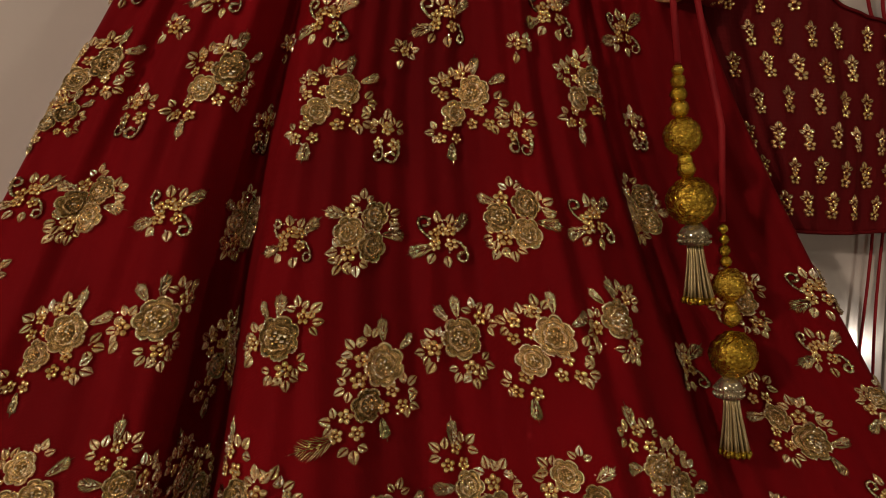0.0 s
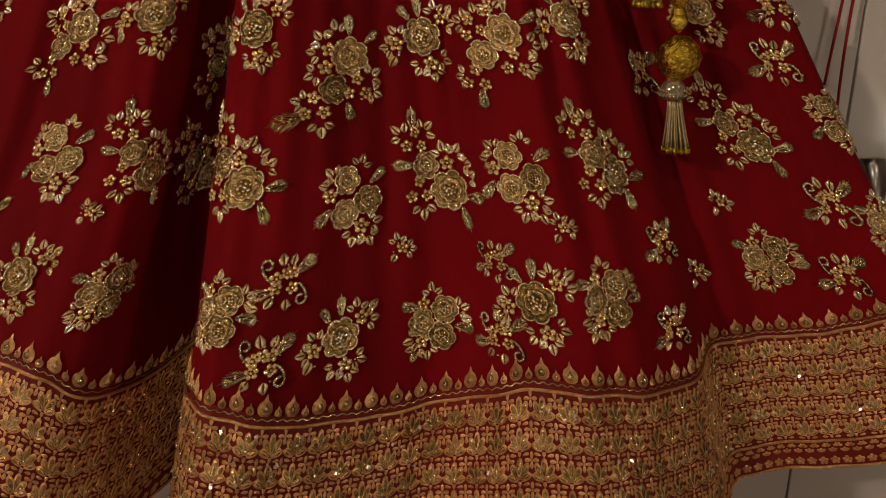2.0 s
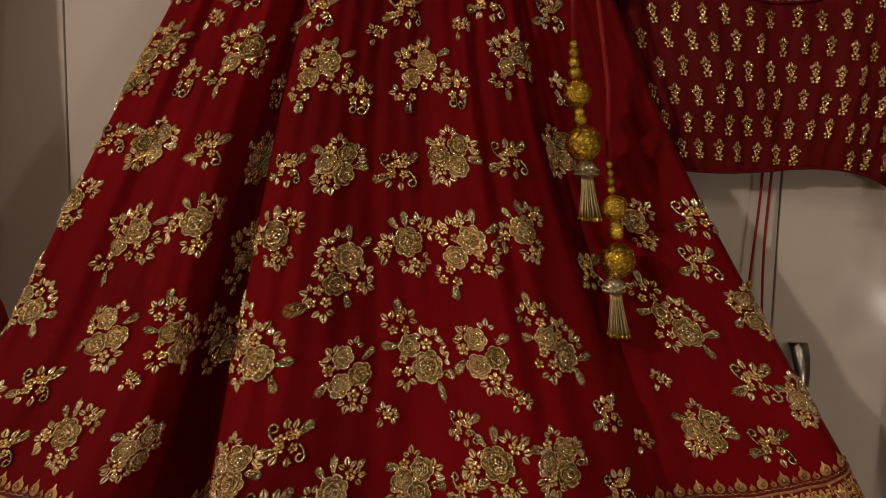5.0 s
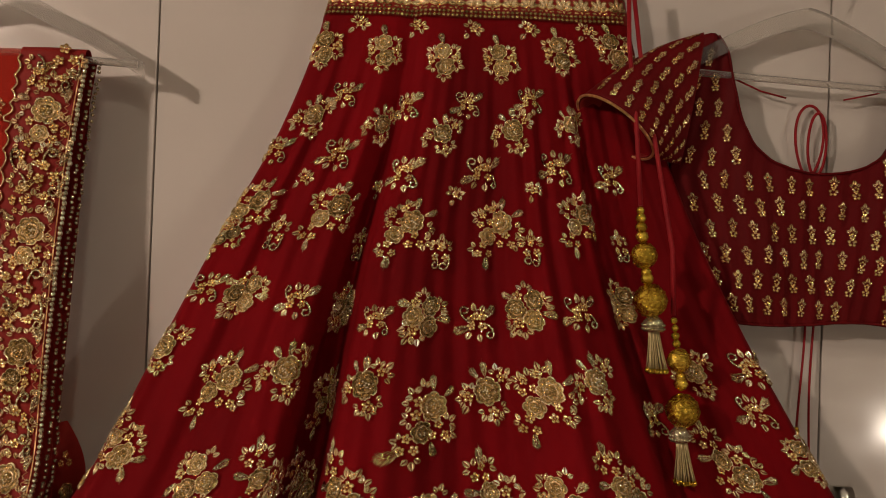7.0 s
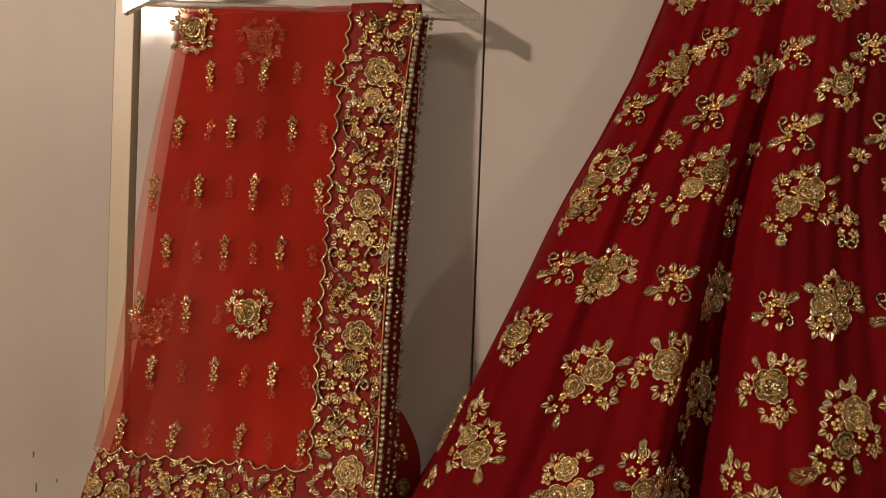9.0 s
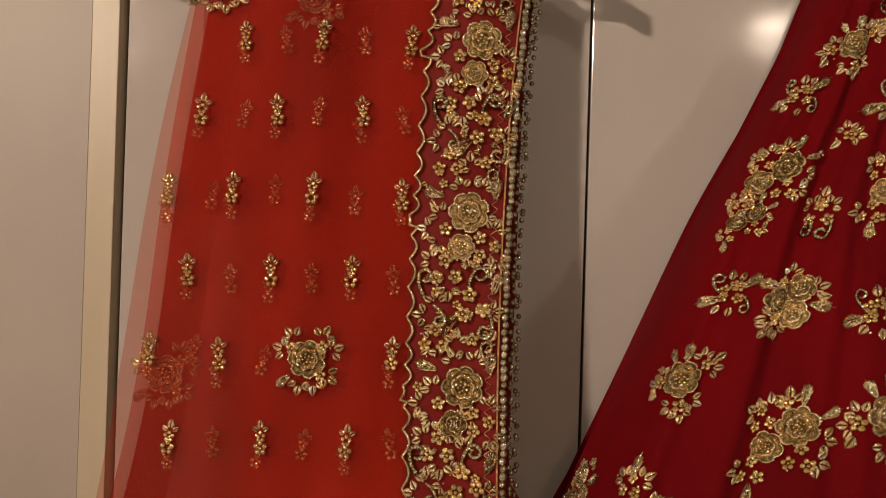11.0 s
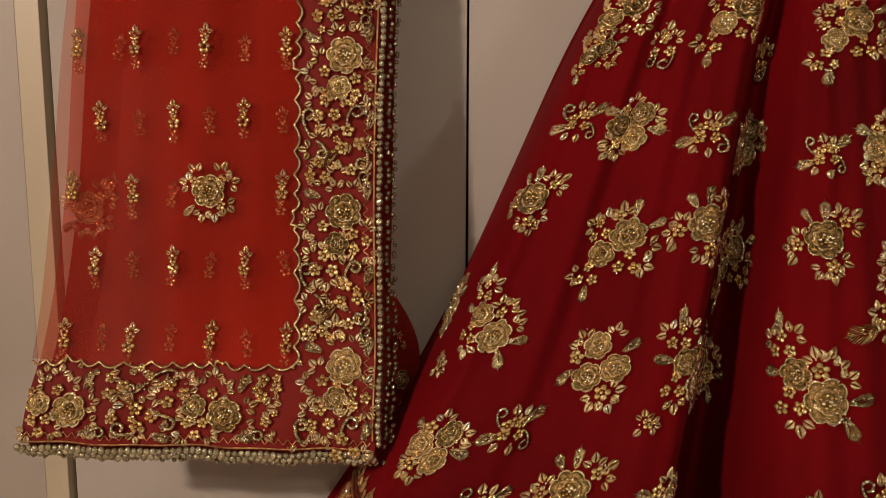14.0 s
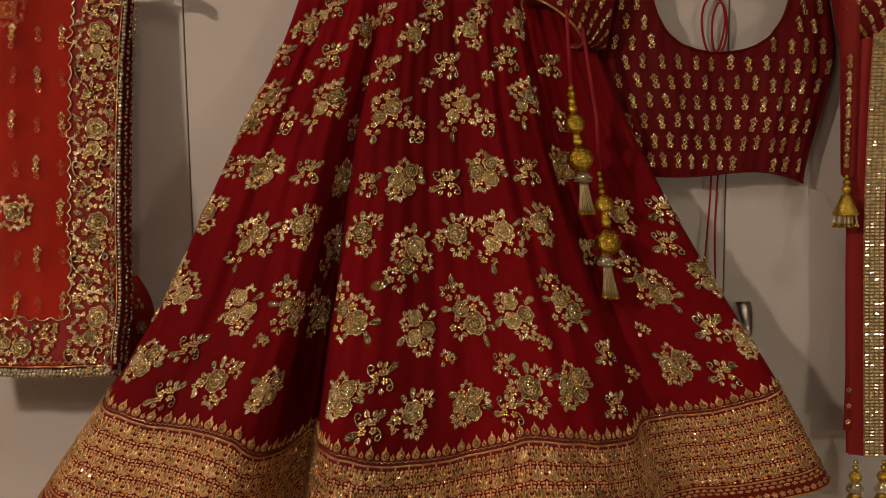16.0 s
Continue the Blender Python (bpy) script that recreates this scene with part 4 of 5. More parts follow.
BORDER_UNIT = [("R", 63, 0, 0, 1.13), ("r", 55, -40, 0, 0.98), ("f", 34, 17, 75, 0.80), ("l", 53, 26, 20, 0.82), ("l", 76, 26, -25, 0.82), ("f", 92, 14, -5, 0.85), ("c", 90, 36, 10, 0.85), ("l", 31, -4, 45, 0.85), ("l", 20, -20, 85, 0.85),
               ("l", 31, -34, 140, 0.82), ("b", 37, -19, 0, 0.97), ("B", 82, -38, 30, 0.93), ("l", 91, -22, -30, 0.85), ("l", 94, -52, -140, 0.85)]
BORDER_SPRAY = [("B", 38, -68, 0, 1.03), ("l", 24, -57, 55, 0.85), ("l", 42, -84, 180, 0.91), ("p", 66, -68, 0, 0.97), ("c", 16, -84, 0, 1.08), ("c", 72, -78, -40, 1.03), ("f", 91, -92, -20, 0.85), ("l", 28, -104, 10, 0.85), ("c", 30, -115, 200, 0.85),
                ("l", 18, -117, 85, 0.85), ("g", 54, -117, 125, 0.80), ("B", 69, -105, 10, 1.08), ("l", 90, -112, -80, 0.80), ("c", 86, -124, 165, 1.03), ("B", 28, -144, 0, 0.97), ("l", 53, -148, 0, 0.91), ("b", 70, -142, 0, 0.97), ("i", 86, -148, -30, 0.91)]


def on_stole(x0, z0, turned=False, lift=.0015, back=0.0):
    def place(x, y, h):
        if turned:
            x, y = y, -x
        return stole_at(x0 + x, z0 + y, back - lift) - np.array((0, 1.0, 0)) * h[:, None] - S0
    return place


def filled(unit, height):
    """A border unit with small leaves and beads set into its gaps."""
    out = list(unit)
    taken = [(x, y) for u in (BORDER_UNIT, BORDER_SPRAY) for _, x, y, _, _ in u]
    for i in range(240):
        x, y = random.uniform(12, 92), random.uniform(*height)
        if min(math.hypot(x - a, y - b) for a, b in taken) > (11.5 if abs(y) > 32 or y < -60 else 17):
            out.append((random.choice("ipbi"), x, y, random.uniform(0, 360), random.uniform(.55, .75)))
            taken.append((x, y))
    return out


def below_top(x, y, z):
    return .926 < z + S0[2] < 1.702


for z in (1.807, 1.61, 1.411, 1.217, 1.024):
    x = float(right_edge(z)) - INNER
    for unit in (filled(BORDER_UNIT, (-60, 38)), filled(BORDER_SPRAY, (-155, -60))):
        embroider(stole, [(k, a, b, c, d * (1 if k in "Rr" else 1.16)) for k, a, b, c, d in unit], on_stole(x, z, lift=.0045), jitter=.5, keep=below_top)
for x in (-.588, -.783, -.983):
    for unit in (filled(BORDER_UNIT, (-60, 38)), filled(BORDER_SPRAY, (-155, -60))):
        embroider(stole, [(k, a, b, c, d * (1 if k in "Rr" else 1.16)) for k, a, b, c, d in unit], on_stole(x, 1.024, True, .004), jitter=.5, keep=lambda px, py, pz: -1.036 < px + S0[0] < -.712)

# scalloped cord, zigzag thread and edge cord
k = np.linspace(.93, 1.703, 420)
wavy = right_edge(k) - INNER - .002 + .0075 * np.abs(np.sin(k * np.pi / .027 + .8 * np.sin(k * 31))) - .010 * np.exp(-((((k - 1.004) % .195) - .0) / .012) ** 2)
part("scallop_cord", tube(stole_at(wavy[k > 1.02], k[k > 1.02], -.005) - S0, .0019, 5), PALE, strip, "beaded scallop cord", True)
part("edge_cord", tube(stole_at(right_edge(k) - .003, k, -.004) - S0, .0011, 5), COPPER, strip, "", True)
zig = right_edge(k) - .0135 + .0042 * (2 * np.abs(((k / .0115) % 1) * 2 - 1) - 1)
part("zigzag_thread", tube(stole_at(zig, k, -.0035) - S0, .0006, 4), COPPER, strip, "", True)
k = np.linspace(-1.044, -.60, 260)
part("edge_cord", tube(stole_at(k, .9175 + 0 * k, -.0045) - S0, .0011, 5), COPPER, foot, "", True)
part("zigzag_thread", tube(stole_at(k, .9265 + .0042 * (2 * np.abs(((k / .0115) % 1) * 2 - 1) - 1), -.0035) - S0, .0006, 4), COPPER, foot, "", True)
k = np.linspace(-1.044, -.70, 260)
part("scallop_cord", tube(stole_at(k, 1.026 - .0075 * np.abs(np.sin(k * np.pi / .027 + .8 * np.sin(k * 31))) + .010 * np.exp(-((((k + .803) % .195)) / .012) ** 2), -.005) - S0, .0019, 5), PALE, foot, "beaded scallop cord", True)

# pearls: single ones along the front edges, joined ones on the layers behind
v, f = ball((0, 0, 0), .0043, 8, 6)
seed = link_mesh("pearl", v, f, PEARL, None, True)
pearl_mesh = seed.data
bpy.data.objects.remove(seed)


def pearl(p, parent):
    ob = new("pearl", pearl_mesh)
    ob.parent = parent
    ob.location = p - S0
    s = random.uniform(.85, 1.12)
    ob.scale = (s, s, s * random.uniform(.9, 1.2))


for i in range(95):
    z = .925 + i * .0082
    pearl(stole_at(float(right_edge(z)) + .0035 + random.uniform(-.001, .001), z, -.001), strip)
for i in range(57):
    pearl(stole_at(-1.047 + i * .0080, .9085 + random.uniform(-.001, .001), -.002), foot)
for i in range(57):
    pearl(stole_at(-1.043 + i * .0080, .9005 + random.uniform(-.002, .002), .002), foot)
more = Heap()
for i in range(96):
    z = .918 + i * .0082
    for back, shift, r in ((.012, .0115, .0034), (.022, .0185, .0033)):
        more.add(*ball(stole_at(float(right_edge(z)) + shift + random.uniform(-.002, .002), z + random.uniform(-.003, .003), back) - S0, r, 7, 5))
for i in range(60):
    for back, z in ((.012, .893), (.022, .889)):
        more.add(*ball(stole_at(-1.04 + i * .0077 + random.uniform(-.002, .002), z + random.uniform(-.003, .003), back) - S0, .0034, 7, 5))
tagged(part("pearl_edging", more.shape(), PEARL, stole, "champagne pearl edging of the folded layers", True), kind="stuff")

# sprigs on the net and, seen through it, on the layer behind
SPRIGS = ((-.907, 1.611), (-.815, 1.613), (-.712, 1.609), (-.953, 1.522), (-.865, 1.524), (-.766, 1.525), (-.913, 1.432), (-.819, 1.433), (-.717, 1.429), (-.958, 1.336), (-.864, 1.338), (-.771, 1.340),
          (-.985, 1.428), (-.916, 1.243), (-.722, 1.249), (-.995, 1.247), (-.966, 1.150), (-.865, 1.152), (-.768, 1.153), (-1.005, 1.058), (-.916, 1.054), (-.813, 1.058), (-.714, 1.057))
for x, z in SPRIGS:
    embroider(stole, [("o", 0, 0, random.uniform(-8, 8), 1.18)], on_stole(x, z))
    embroider(stole, [("o", 0, 0, random.uniform(-14, 14), 1.12)], on_stole(x + .047, z - .006 + random.uniform(-.006, .006), back=.0095))
    embroider(stole, [("o", 0, 0, random.uniform(-14, 14), 1.05)], on_stole(x - .003, z - .020 + random.uniform(-.004, .004), back=.006))
STAR = [("R", 0, 0, 0, .98), ("l", 17, 24, -25, .95), ("l", 27, 10, -70, .95), ("b", 18, 15, 0, 1), ("l", -27, 10, 75, .95), ("l", -17, 23, 40, .95), ("b", -20, 12, 0, 1), ("l", 22, -18, -125, .95), ("l", 8, -26, 185, .9),
        ("b", 17, -19, 0, .9), ("f", -17, -17, 130, .75), ("l", -8, -26, 165, .9)]
for x, z, back in ((-.816, 1.241, 0), (-.941, 1.678, 0), (-.979, 1.218, .0095), (-.829, 1.662, .0095)):
    embroider(stole, STAR, on_stole(x, z, back=back), 0, 1.06, jitter=.4, spread=.86)

# the fold of the border that bulges out behind, low down
k = np.linspace(0, 1, 14)
bulge = np.concatenate([np.stack([-.612 + .062 * np.sin(np.pi * (.15 + .8 * t)) * k, .90 + .045 * k, np.full(14, 1.10 - .20 * t)], -1) for t in np.linspace(0, 1, 22)])
fold = part("back_fold", (bulge - S0, grid_faces(14, 22)), BORDER_RED, stole, "folded border behind", True)
for x, z, kind in ((-.572, .99, "r"), (-.575, 1.04, "B"), (-.572, .945, "B")):
    h, mats, name = PIECES[kind](.9)
    part(name, h.shape(lambda a, b, c: np.stack([x + a * .6, .925 + a * .5 - c, z + b], -1) - S0), mats, fold, "", True)


# ---------------------------------------------------------------- clear hangers
def hanger(x0, z0, half, tilt, y, label):
    """A flat clear plastic hanger: two sloping arms, a bar and a steel hook."""
    ob = thing("clothes_hanger", label, "hanger", (x0, y, z0), "hangers")
    k = np.linspace(-1, 1, 41)
    z = .118 * (1 - np.abs(k) ** 1.35) - tilt * k * half
    h = Heap()
    w = .013 + .004 * (1 - np.abs(k))
    v = np.concatenate([[(half * a, -.007, b - q), (half * a, .007, b - q), (half * a, .007, b + q), (half * a, -.007, b + q)] for a, b, q in zip(k, z, w)])
    h.add(v, grid_faces(4, 41, True) + [[3, 2, 1, 0], [160, 161, 162, 163]])
    part("shoulder_arm", h.shape(), [PLASTIC], ob, "milky clear plastic arms")
    part("bar", tube([(half * a, 0, .008 - tilt * a * half) for a in np.linspace(-.97, .97, 9)], .0065, 8), PLASTIC, ob, "", True)
    hook = [(0, 0, .12), (0, 0, .165)] + [(.022 - .022 * np.cos(e), 0, .175 + .024 * np.sin(e)) for e in np.linspace(0, 4.0, 14)]
    part("hook", tube(hook, .002, 8), STEEL, ob, "steel hook", True)
    return ob


hanger(-.778, 1.704, .292, .055, .957, "milky clear plastic hanger holding the net stole")
hanger(.640, 1.706, .235, .06, .994, "milky clear plastic hanger holding the blouse")
hanger(1.16, 1.80, .21, 0, .962, "milky clear plastic hanger holding the red stole")
rail = thing("hanging_rail", "slim steel hanging rail on brackets over the garments", "rail", (0, .96, 1.93))
part("rod", tube([(-1.05, .0, .0), (0, 0, 0), (1.5, 0, 0)], .009, 12), STEEL, rail, "", True)
for x in (-1.0, .1, 1.45):
    part("bracket", box((x - .012, .0, -.012), (x + .012, WALL - .96, .012), .003), STEEL, rail)

# ---------------------------------------------------------------- the short blouse
blouse = thing("choli_blouse", "short maroon silk blouse with scattered gold sprigs, on hanger", "blouse", (.665, .99, 1.3))
B0 = np.array(blouse.location)


def blouse_side(z):
    return smooth((1.2, 1.30, 1.45, 1.555, 1.65, 1.80), (.182, .193, .228, .250, .238, .205), z)


def blouse_hem(s):
    return 1.300 + .012 * np.sin(2.4 * s) - .030 * np.clip(s, 0, 1) ** 2 * np.where(s > 0, 1, 0) + .014 * np.clip(-s, 0, 1)


def blouse_top(s):
    d = np.abs(s) * .225
    return smooth((0, .03, .072, .10, .122, .145, .162, .19, .23), (1.556, 1.559, 1.574, 1.598, 1.630, 1.690, 1.742, 1.788, 1.792), d)


def blouse_at(s, z, lift=0.0):
    s, z = np.broadcast_arrays(np.asarray(s, float), np.asarray(z, float))
    x = .665 + s * blouse_side(z)
    bust = np.exp(-((np.abs(s) - .45) / .33) ** 2 - ((z - 1.42) / .11) ** 2)
    y = .993 - .022 * bust - .010 * np.cos(s * 1.5) + .0025 * np.sin(21 * s + 14 * z) + .0018 * np.sin(47 * s - 9 * z)
    y = y + .012 * np.abs(s) ** 6
    return np.stack([x, y - lift, z], -1)


ss = np.linspace(-1, 1, 140)
fr = np.concatenate([blouse_at(ss, blouse_hem(ss) * (1 - t) + blouse_top(ss) * t) for t in np.linspace(0, 1, 60)])
bk = fr + np.array((0, .010, 0))
bk[:, 1] = np.minimum(bk[:, 1], 1.033)
n = len(fr)
fs = grid_faces(140, 60)
fs += [[a + n for a in f[::-1]] for f in fs]
edge = list(range(140)) + [140 * j + 139 for j in range(1, 60)] + [140 * 59 + i for i in range(138, -1, -1)] + [140 * j for j in range(58, 0, -1)]
fs += [[b, a, a + n, b + n] for a, b in zip(edge, edge[1:] + edge[:1])]
body = part("bodice", (np.concatenate([fr, bk]) - B0, fs), BLOUSE, blouse, "maroon silk bodice with a scooped neck", True)
neck = blouse_at(ss, blouse_top(ss), .002)
part("neck_piping", tube(neck[np.abs(ss) < .86] - B0, .0022, 5), BLOUSE, blouse, "", True)
part("hem_piping", tube(blouse_at(ss, blouse_hem(ss) + .001, .002) - B0, .0026, 5), BLOUSE, blouse, "", True)
part("side_hook", tube([(.860, .99, 1.275), (.861, .985, 1.262), (.860, .984, 1.252)] - B0, .0014, 5), STEEL, blouse, "dark side hook")


def on_blouse(s0, z0):
    def place(x, y, h):
        return blouse_at(s0 + x / blouse_side(np.full_like(x, z0)), z0 + y) - np.array((0, 1.0, 0)) * (h + .001)[:, None] - B0
    return place


for row in range(12):
    z = 1.326 + row * .0415
    for col in range(-8, 9):
        s = (col + (.5 if row % 2 else 0)) * .0345 / .235 + random.uniform(-.012, .012)
        zz = z + random.uniform(-.003, .003) - .010 * s
        if abs(s) < .95 and blouse_hem(np.array(s)) + .016 < zz < blouse_top(np.array(s)) - .016:
            embroider(body, [("o", 0, 0, random.uniform(-10, 10), random.uniform(.98, 1.08))], on_blouse(s, zz))


def sleeve_at(a, t, side, lift=0.0):
    """Round a short sleeve (a in turns) and along it (t from armhole to cuff)."""
    a, t = np.broadcast_arrays(np.asarray(a, float), np.asarray(t, float))
    top = np.stack([-.212 - .208 * t, 0 * t, .487 - .122 * t + .018 * np.sin(np.pi * t)], -1)
    low = np.stack([-.245 - .055 * t, 0 * t, .262 + .008 * t], -1)
    mid, half = (top + low) / 2, (top - low) / 2
    deep = np.stack([.012 * t, -(.020 + .030 * t), .012 * t], -1)
    c, s = np.cos(2 * np.pi * a)[..., None], np.sin(2 * np.pi * a)[..., None]
    p = mid + half * c + deep * s * (1 + lift * 30)
    p = p + np.stack([0 * t, -.004 * np.sin(9 * t + 8 * a) * t - .022 - .020 * t, 0 * t], -1)
    return p * np.array((side, 1, 1))


for side in (1, -1):
    a, rows = np.linspace(0, 1, 49)[:48], 24
    v = np.concatenate([sleeve_at(a, np.full(48, t), side) for t in np.linspace(0, 1, rows)])
    f = grid_faces(48, rows, True)
    v = np.concatenate([v, np.concatenate([sleeve_at(a, np.full(48, t), side) * (1, 1, 1) + (sleeve_at(a + .5, np.full(48, t), side) - sleeve_at(a, np.full(48, t), side)) * .03 for t in np.linspace(0, 1, rows)])])
    f2 = [[q + 48 * rows for q in g[::-1]] for g in f]
    last = 48 * (rows - 1)
    f3 = [[last + i, last + (i + 1) % 48, last + 48 * rows + (i + 1) % 48, last + 48 * rows + i] for i in range(48)]
    sleeve = part("sleeve", (v, f + f2 + f3, [0] * len(f) + [1] * len(f2) + [0] * len(f3)), [BLOUSE, LINING], blouse, "short maroon sleeve with red lining", True)
    rim = sleeve_at(np.linspace(0, 1, 60), np.full(60, 1.0), side)
    part("cuff_piping", tube(rim, .0024, 5), COPPER, sleeve, "gold cuff piping", True)
    for row in range(6):
        for col in range(7):
            t, q = .10 + .155 * row, .04 + .068 * col + (.03 if row % 2 else 0)
            h, mats, name = PIECES["o"](.78)
            c, s = np.cos(.5), np.sin(.5)
            part(name, h.shape(lambda x, y, e: sleeve_at(q + -(x * c + y * s) / .44, t + (x * s - y * c) / .17, side) - np.array((0, 1.0, 0)) * (e + .0015)[:, None]), mats, sleeve, "", True)

# cords of the neck and the back, tied in a loop, with beads below
cords = thing("blouse_tie", "dark red tie cords knotted in a loop behind the blouse", "cord", (.668, 1.022, 1.55))
e = np.linspace(0, 2 * np.pi, 40)
part("loop", tube(np.stack([-.008 - .022 * np.sin(e) * (1.1 - .3 * np.cos(e)), .002 * np.sin(2 * e), .068 - .062 * np.cos(e)], -1), .0026, 6), CORD, cords, "", True)
part("loop", tube(np.stack([.004 + .016 * np.sin(e), -.004 + .003 * np.cos(e), .062 - .054 * np.cos(e)], -1), .0026, 6), CORD, cords, "", True)
part("knot", ball((0, -.004, .006), .006, 8, 6), CORD, cords, "", True)
part("neck_cord", tube([(-.165, -.02, .175), (-.10, -.012, .150), (-.055, -.01, .140)], .0016, 6), CORD, cords, "", True)
part("neck_cord", tube([(.165, -.02, .175), (.10, -.012, .152), (.045, -.01, .140)], .0016, 6), CORD, cords, "", True)
k = np.linspace(0, 1, 20)
for x, z1 in ((-.012, -.43), (.010, -.49)):
    path = np.stack([x + .006 * np.sin(5 * k + x * 90), -.002 + 0 * k, -.01 + (z1 + .01) * k], -1)
    line = part("hanging_cord", tube(path, .0022, 6), CORD, cords, "", True)
    for i in range(4):
        part("bead", lathe(((.001, .008), (.004, .006), (.0055, 0), (.004, -.006), (.001, -.008)), path[-1] + np.array((0, 0, -.008 - .016 * i)), 10), BRASS, line, "brass bead", True)


# ---------------------------------------------------------------- gold ball tassels
def zari_ball(place, r):
    """A ball wound with zari wire: the surface is ridged and uneven."""
    v, f = ball((0, 0, 0), r, 36, 22)
    d = v / r
    ridge = np.sin(15 * d[:, 0] + 9 * d[:, 2]) * np.sin(14 * d[:, 2] - 11 * d[:, 0] + 4 * d[:, 1])
    rough = np.random.RandomState(7).uniform(-1, 1, len(v))
    return v * (1 + .035 * ridge + .028 * rough)[:, None] + np.array(place), f


def strands(place, length, n, r0, r1, lean=0.0):
    h = Heap()
    for i in range(n):
        a, q = i * 2.4, math.sqrt((i + .5) / n)
        k = np.linspace(0, 1, 6)
        spread = r0 + (r1 - r0) * k ** 1.4
        p = np.stack([spread * q * np.cos(a) + lean * k * length, spread * q * np.sin(a), -length * k], -1) + np.array(place)
        h.add(*tube(p, .0013, 5), 0)
        h.add(*ball(p[-1] + np.array((0, 0, -.003)), .0036, 6, 4, 1.3), 1)
    return h


def latkan(name, label, place, items, cord):
    """A hanging tassel: cord, small beads, balls, a silver cap and strands; items: kind, dx, height, size."""
    ob = thing(name, label, "tassel", place, "gold ball tassels")
    if cord:
        part("cord", tube(cord, .0038, 8), CORD, ob, "red satin cord", True)
    for kind, x, z, size in items:
        if kind == "ball":
            part("ball", zari_ball((x, 0, z), size), BRASS, ob, "ball of wound brass wire")
        elif kind == "bead":
            part("bead", lathe(((.001, size), (size * .75, size * .6), (size, 0), (size * .75, -size * .6), (.001, -size)), (x, 0, z), 12), BRASS, ob, "", True)
        elif kind == "cap":
            h = Heap()
            h.add(*lathe(((size * .3, .014), (size * .8, .006), (size, 0), (size * .96, -.012), (size * .7, -.012)), (x, 0, z), 22))
            for i in range(22):
                a = i * 2 * np.pi / 22
                for dz in (-.002, -.008):
                    h.add(*ball((x + size * np.cos(a), size * np.sin(a), z + dz), .0022, 6, 4))
            part("cap", h.shape(), [PEARL], ob, "silver beaded cap", True)
        elif kind == "strands":
            part("fringe", strands((x, 0, z), size, 34, .008, .017, .12).shape(), [STRAND, BRASS], ob, "pale gold fringe", True)
        elif kind == "bell":
            part("bell", lathe(((.002, size), (size * .35, size * .8), (size * .6, size * .2), (size * .95, -size * .6), (size * .9, -size * .75), (.002, -size * .6)), (x, 0, z), 24), BRASS, ob, "brass bell", True)
            part("fringe", strands((x, 0, z - size * .6), .022, 20, size * .8, size * .95).shape(), [STRAND, BRASS], ob, "", True)
    return ob


latkan("ball_tassel", "gold wire ball tassel on a red cord over the skirt", (.352, .872, 1.336),
       [("bead", -.018, .140, .007), ("bead", -.017, .128, .009), ("bead", -.016, .114, .010), ("bead", -.014, .099, .011), ("ball", -.010, .070, .0205), ("bead", -.006, .044, .009), ("bead", -.004, .034, .011), ("ball", .002, 0, .0262),
        ("cap", .008, -.036, .017), ("strands", .009, -.046, .060)],
       [(-.030, .085, .53), (-.028, .075, .42), (-.022, .030, .28), (-.018, 0, .148)])
latkan("ball_tassel", "gold wire ball tassel hanging lower on its red cord", (.410, .872, 1.166),
       [("bead", -.018, .140, .006), ("bead", -.016, .128, .006), ("bead", -.015, .116, .007), ("bead", -.013, .104, .007), ("ball", -.008, .078, .0185), ("bead", -.005, .052, .009), ("bead", -.004, .042, .012), ("ball", 0, 0, .0262),
        ("cap", -.003, -.036, .016), ("strands", 0, -.046, .062)],
       [(-.082, .085, .70), (-.068, .075, .58), (-.040, .04, .39), (-.024, .0, .25), (-.019, 0, .148)])

# ---------------------------------------------------------------- the second red stole with the stone-set edge
shawl = thing("red_stole", "plain red stole with stone-set gold edge and brass tassels", "stole", (1.1, .955, .7))
H0 = np.array(shawl.location)
kx, kz = np.linspace(0, 1, 50), np.linspace(.0, 1, 40)
left = lambda z: smooth((.68, .9, 1.28, 1.5, 1.83), (.950, .941, .930, .933, .948), z)
v = np.concatenate([np.stack([left(np.full(50, z)) + kx * .30, .945 + .008 * np.sin(kx * 21 + 2 * z) + 0 * kx, np.full(50, z)], -1) for z in .690 + kz * 1.12])
n = len(v)
g = grid_faces(50, 40)
part("cloth", (np.concatenate([v, v + np.array((0, .012, 0))]) - H0, g + [[a + n for a in q[::-1]] for q in g]), LINING, shawl, "plain red silk", True)
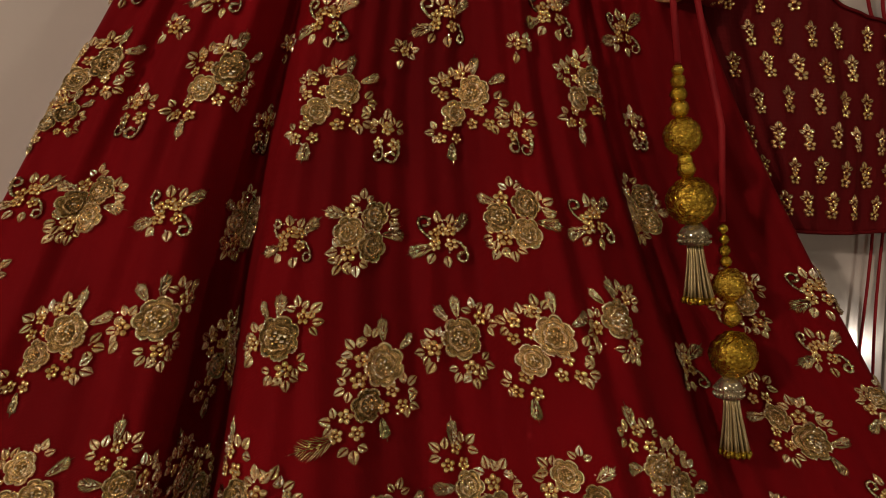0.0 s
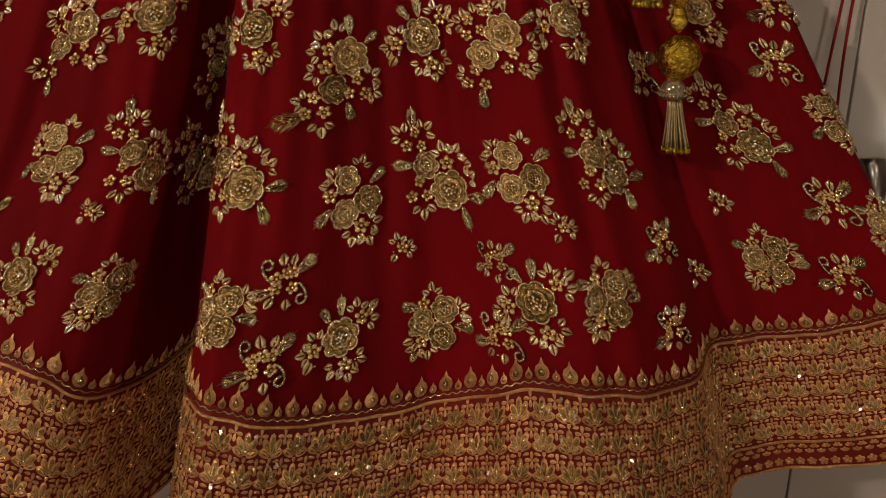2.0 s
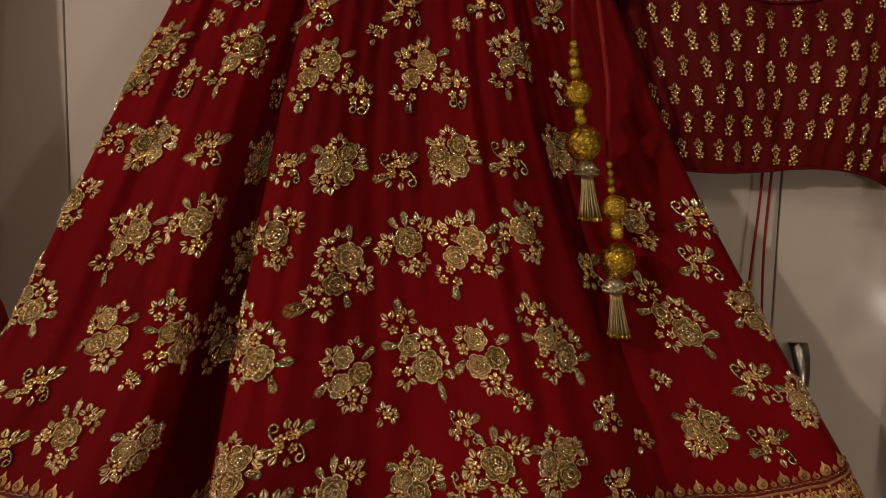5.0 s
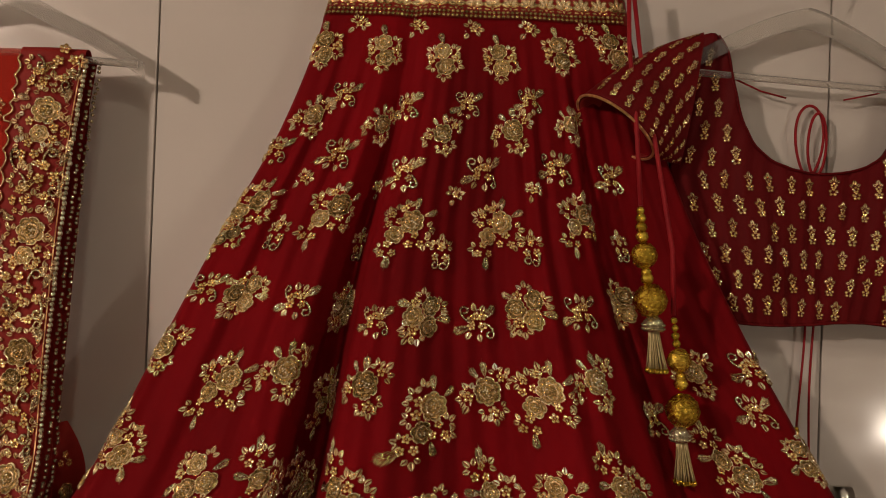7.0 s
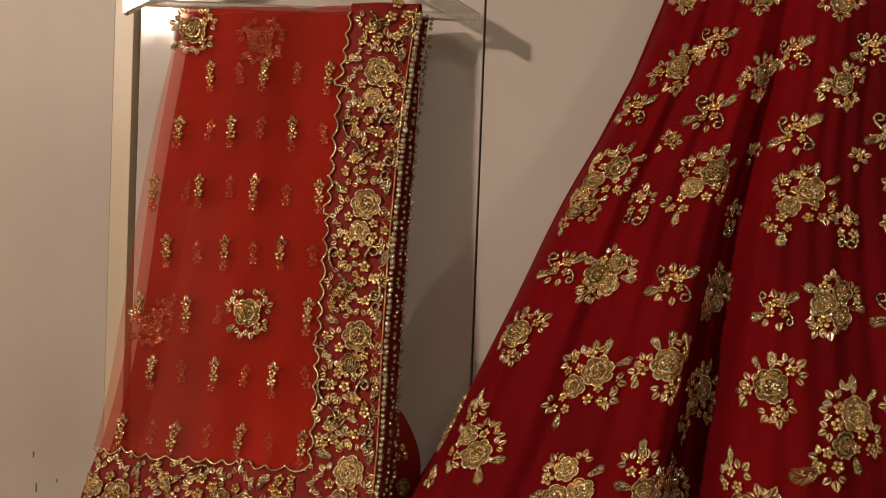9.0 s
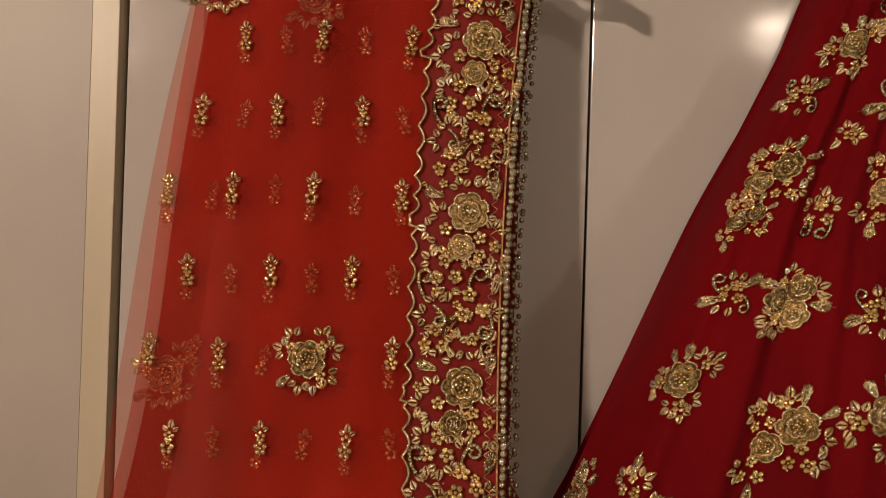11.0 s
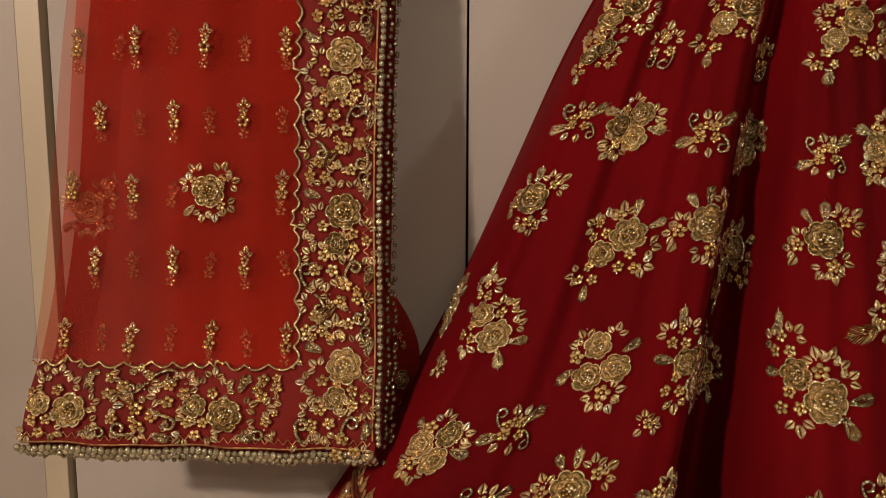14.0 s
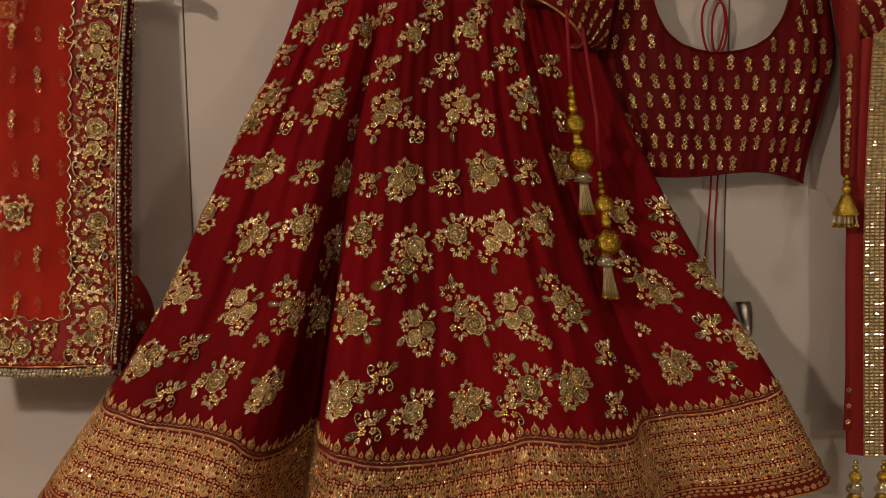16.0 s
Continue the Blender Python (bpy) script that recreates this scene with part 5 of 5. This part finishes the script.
v = np.concatenate([np.stack([left(np.full(6, z)) + .022 + np.linspace(0, .042, 6), np.full(6, .931), np.full(6, z)], -1) for z in .692 + kz * 1.1])
edging = part("stone_edge", (v - H0, grid_faces(6, 40)), COPPER, shawl, "gold edge set with rows of stones", True)
h = Heap()
for i in range(150):
    z = .698 + i * .0073
    for j in range(4):
        x = float(left(z)) + .0275 + j * .0104
        v, f = box((x - .0046, .9265, z - .0026), (x + .0046, .931, z + .0026), .001)
        h.add(np.array(v) - H0, f, 1 if random.random() < .12 else 0)
tagged(part("stone_setting", h.shape(), [STRAND, CRYSTAL], edging, "rows of small pale stones"), kind="stuff")
flap = np.concatenate([np.stack([np.linspace(.895 + .010 * (1.53 - z) / .24, .934, 14), np.full(14, .938) + .004 * np.sin(np.linspace(0, 6, 14)), np.full(14, z) - .012 * np.sin(np.linspace(0, np.pi, 14)) * (z < 1.32)], -1) for z in np.linspace(1.300, 1.70, 24)])
flap_part = part("border_flap", (flap - H0, grid_faces(14, 24)), BORDER_RED, shawl, "dark embroidered flap", True)
for z in np.arange(1.325, 1.56, .034):
    hh, mats, name = PIECES["o"](.95)
    part(name, hh.shape(lambda x, y, e: np.stack([.914 + x, .934 - e, z + y], -1) - H0), mats, flap_part, "", True)
low = np.concatenate([np.stack([np.linspace(.936, .963, 8), np.full(8, .952), np.full(8, z)], -1) for z in np.linspace(.745, .90, 10)])
low_part = part("back_corner", (low - H0, grid_faces(8, 10)), BORDER_RED, shawl, "", True)
for z in (.765, .80, .835):
    hh, mats, name = PIECES["b"](.9)
    part(name, hh.shape(lambda x, y, e: np.stack([.944 + x, .949 - e, z + y], -1) - H0), mats, low_part, "", True)
latkan("bell_tassel", "brass bell tassel hanging from the dark flap", (.912, .925, 1.245), [("bead", 0, .048, .006), ("bead", 0, .036, .008), ("bead", 0, .022, .010), ("bell", 0, -.012, .027)], None)
for x in (.953, 1.013):
    latkan("bell_tassel", "brass bell tassel on the stole's lower edge", (x, .925, .635), [("bead", 0, .048, .005), ("bead", 0, .036, .007), ("ball", 0, .016, .013), ("cap", 0, -.006, .016), ("bell", 0, -.030, .022)], None)
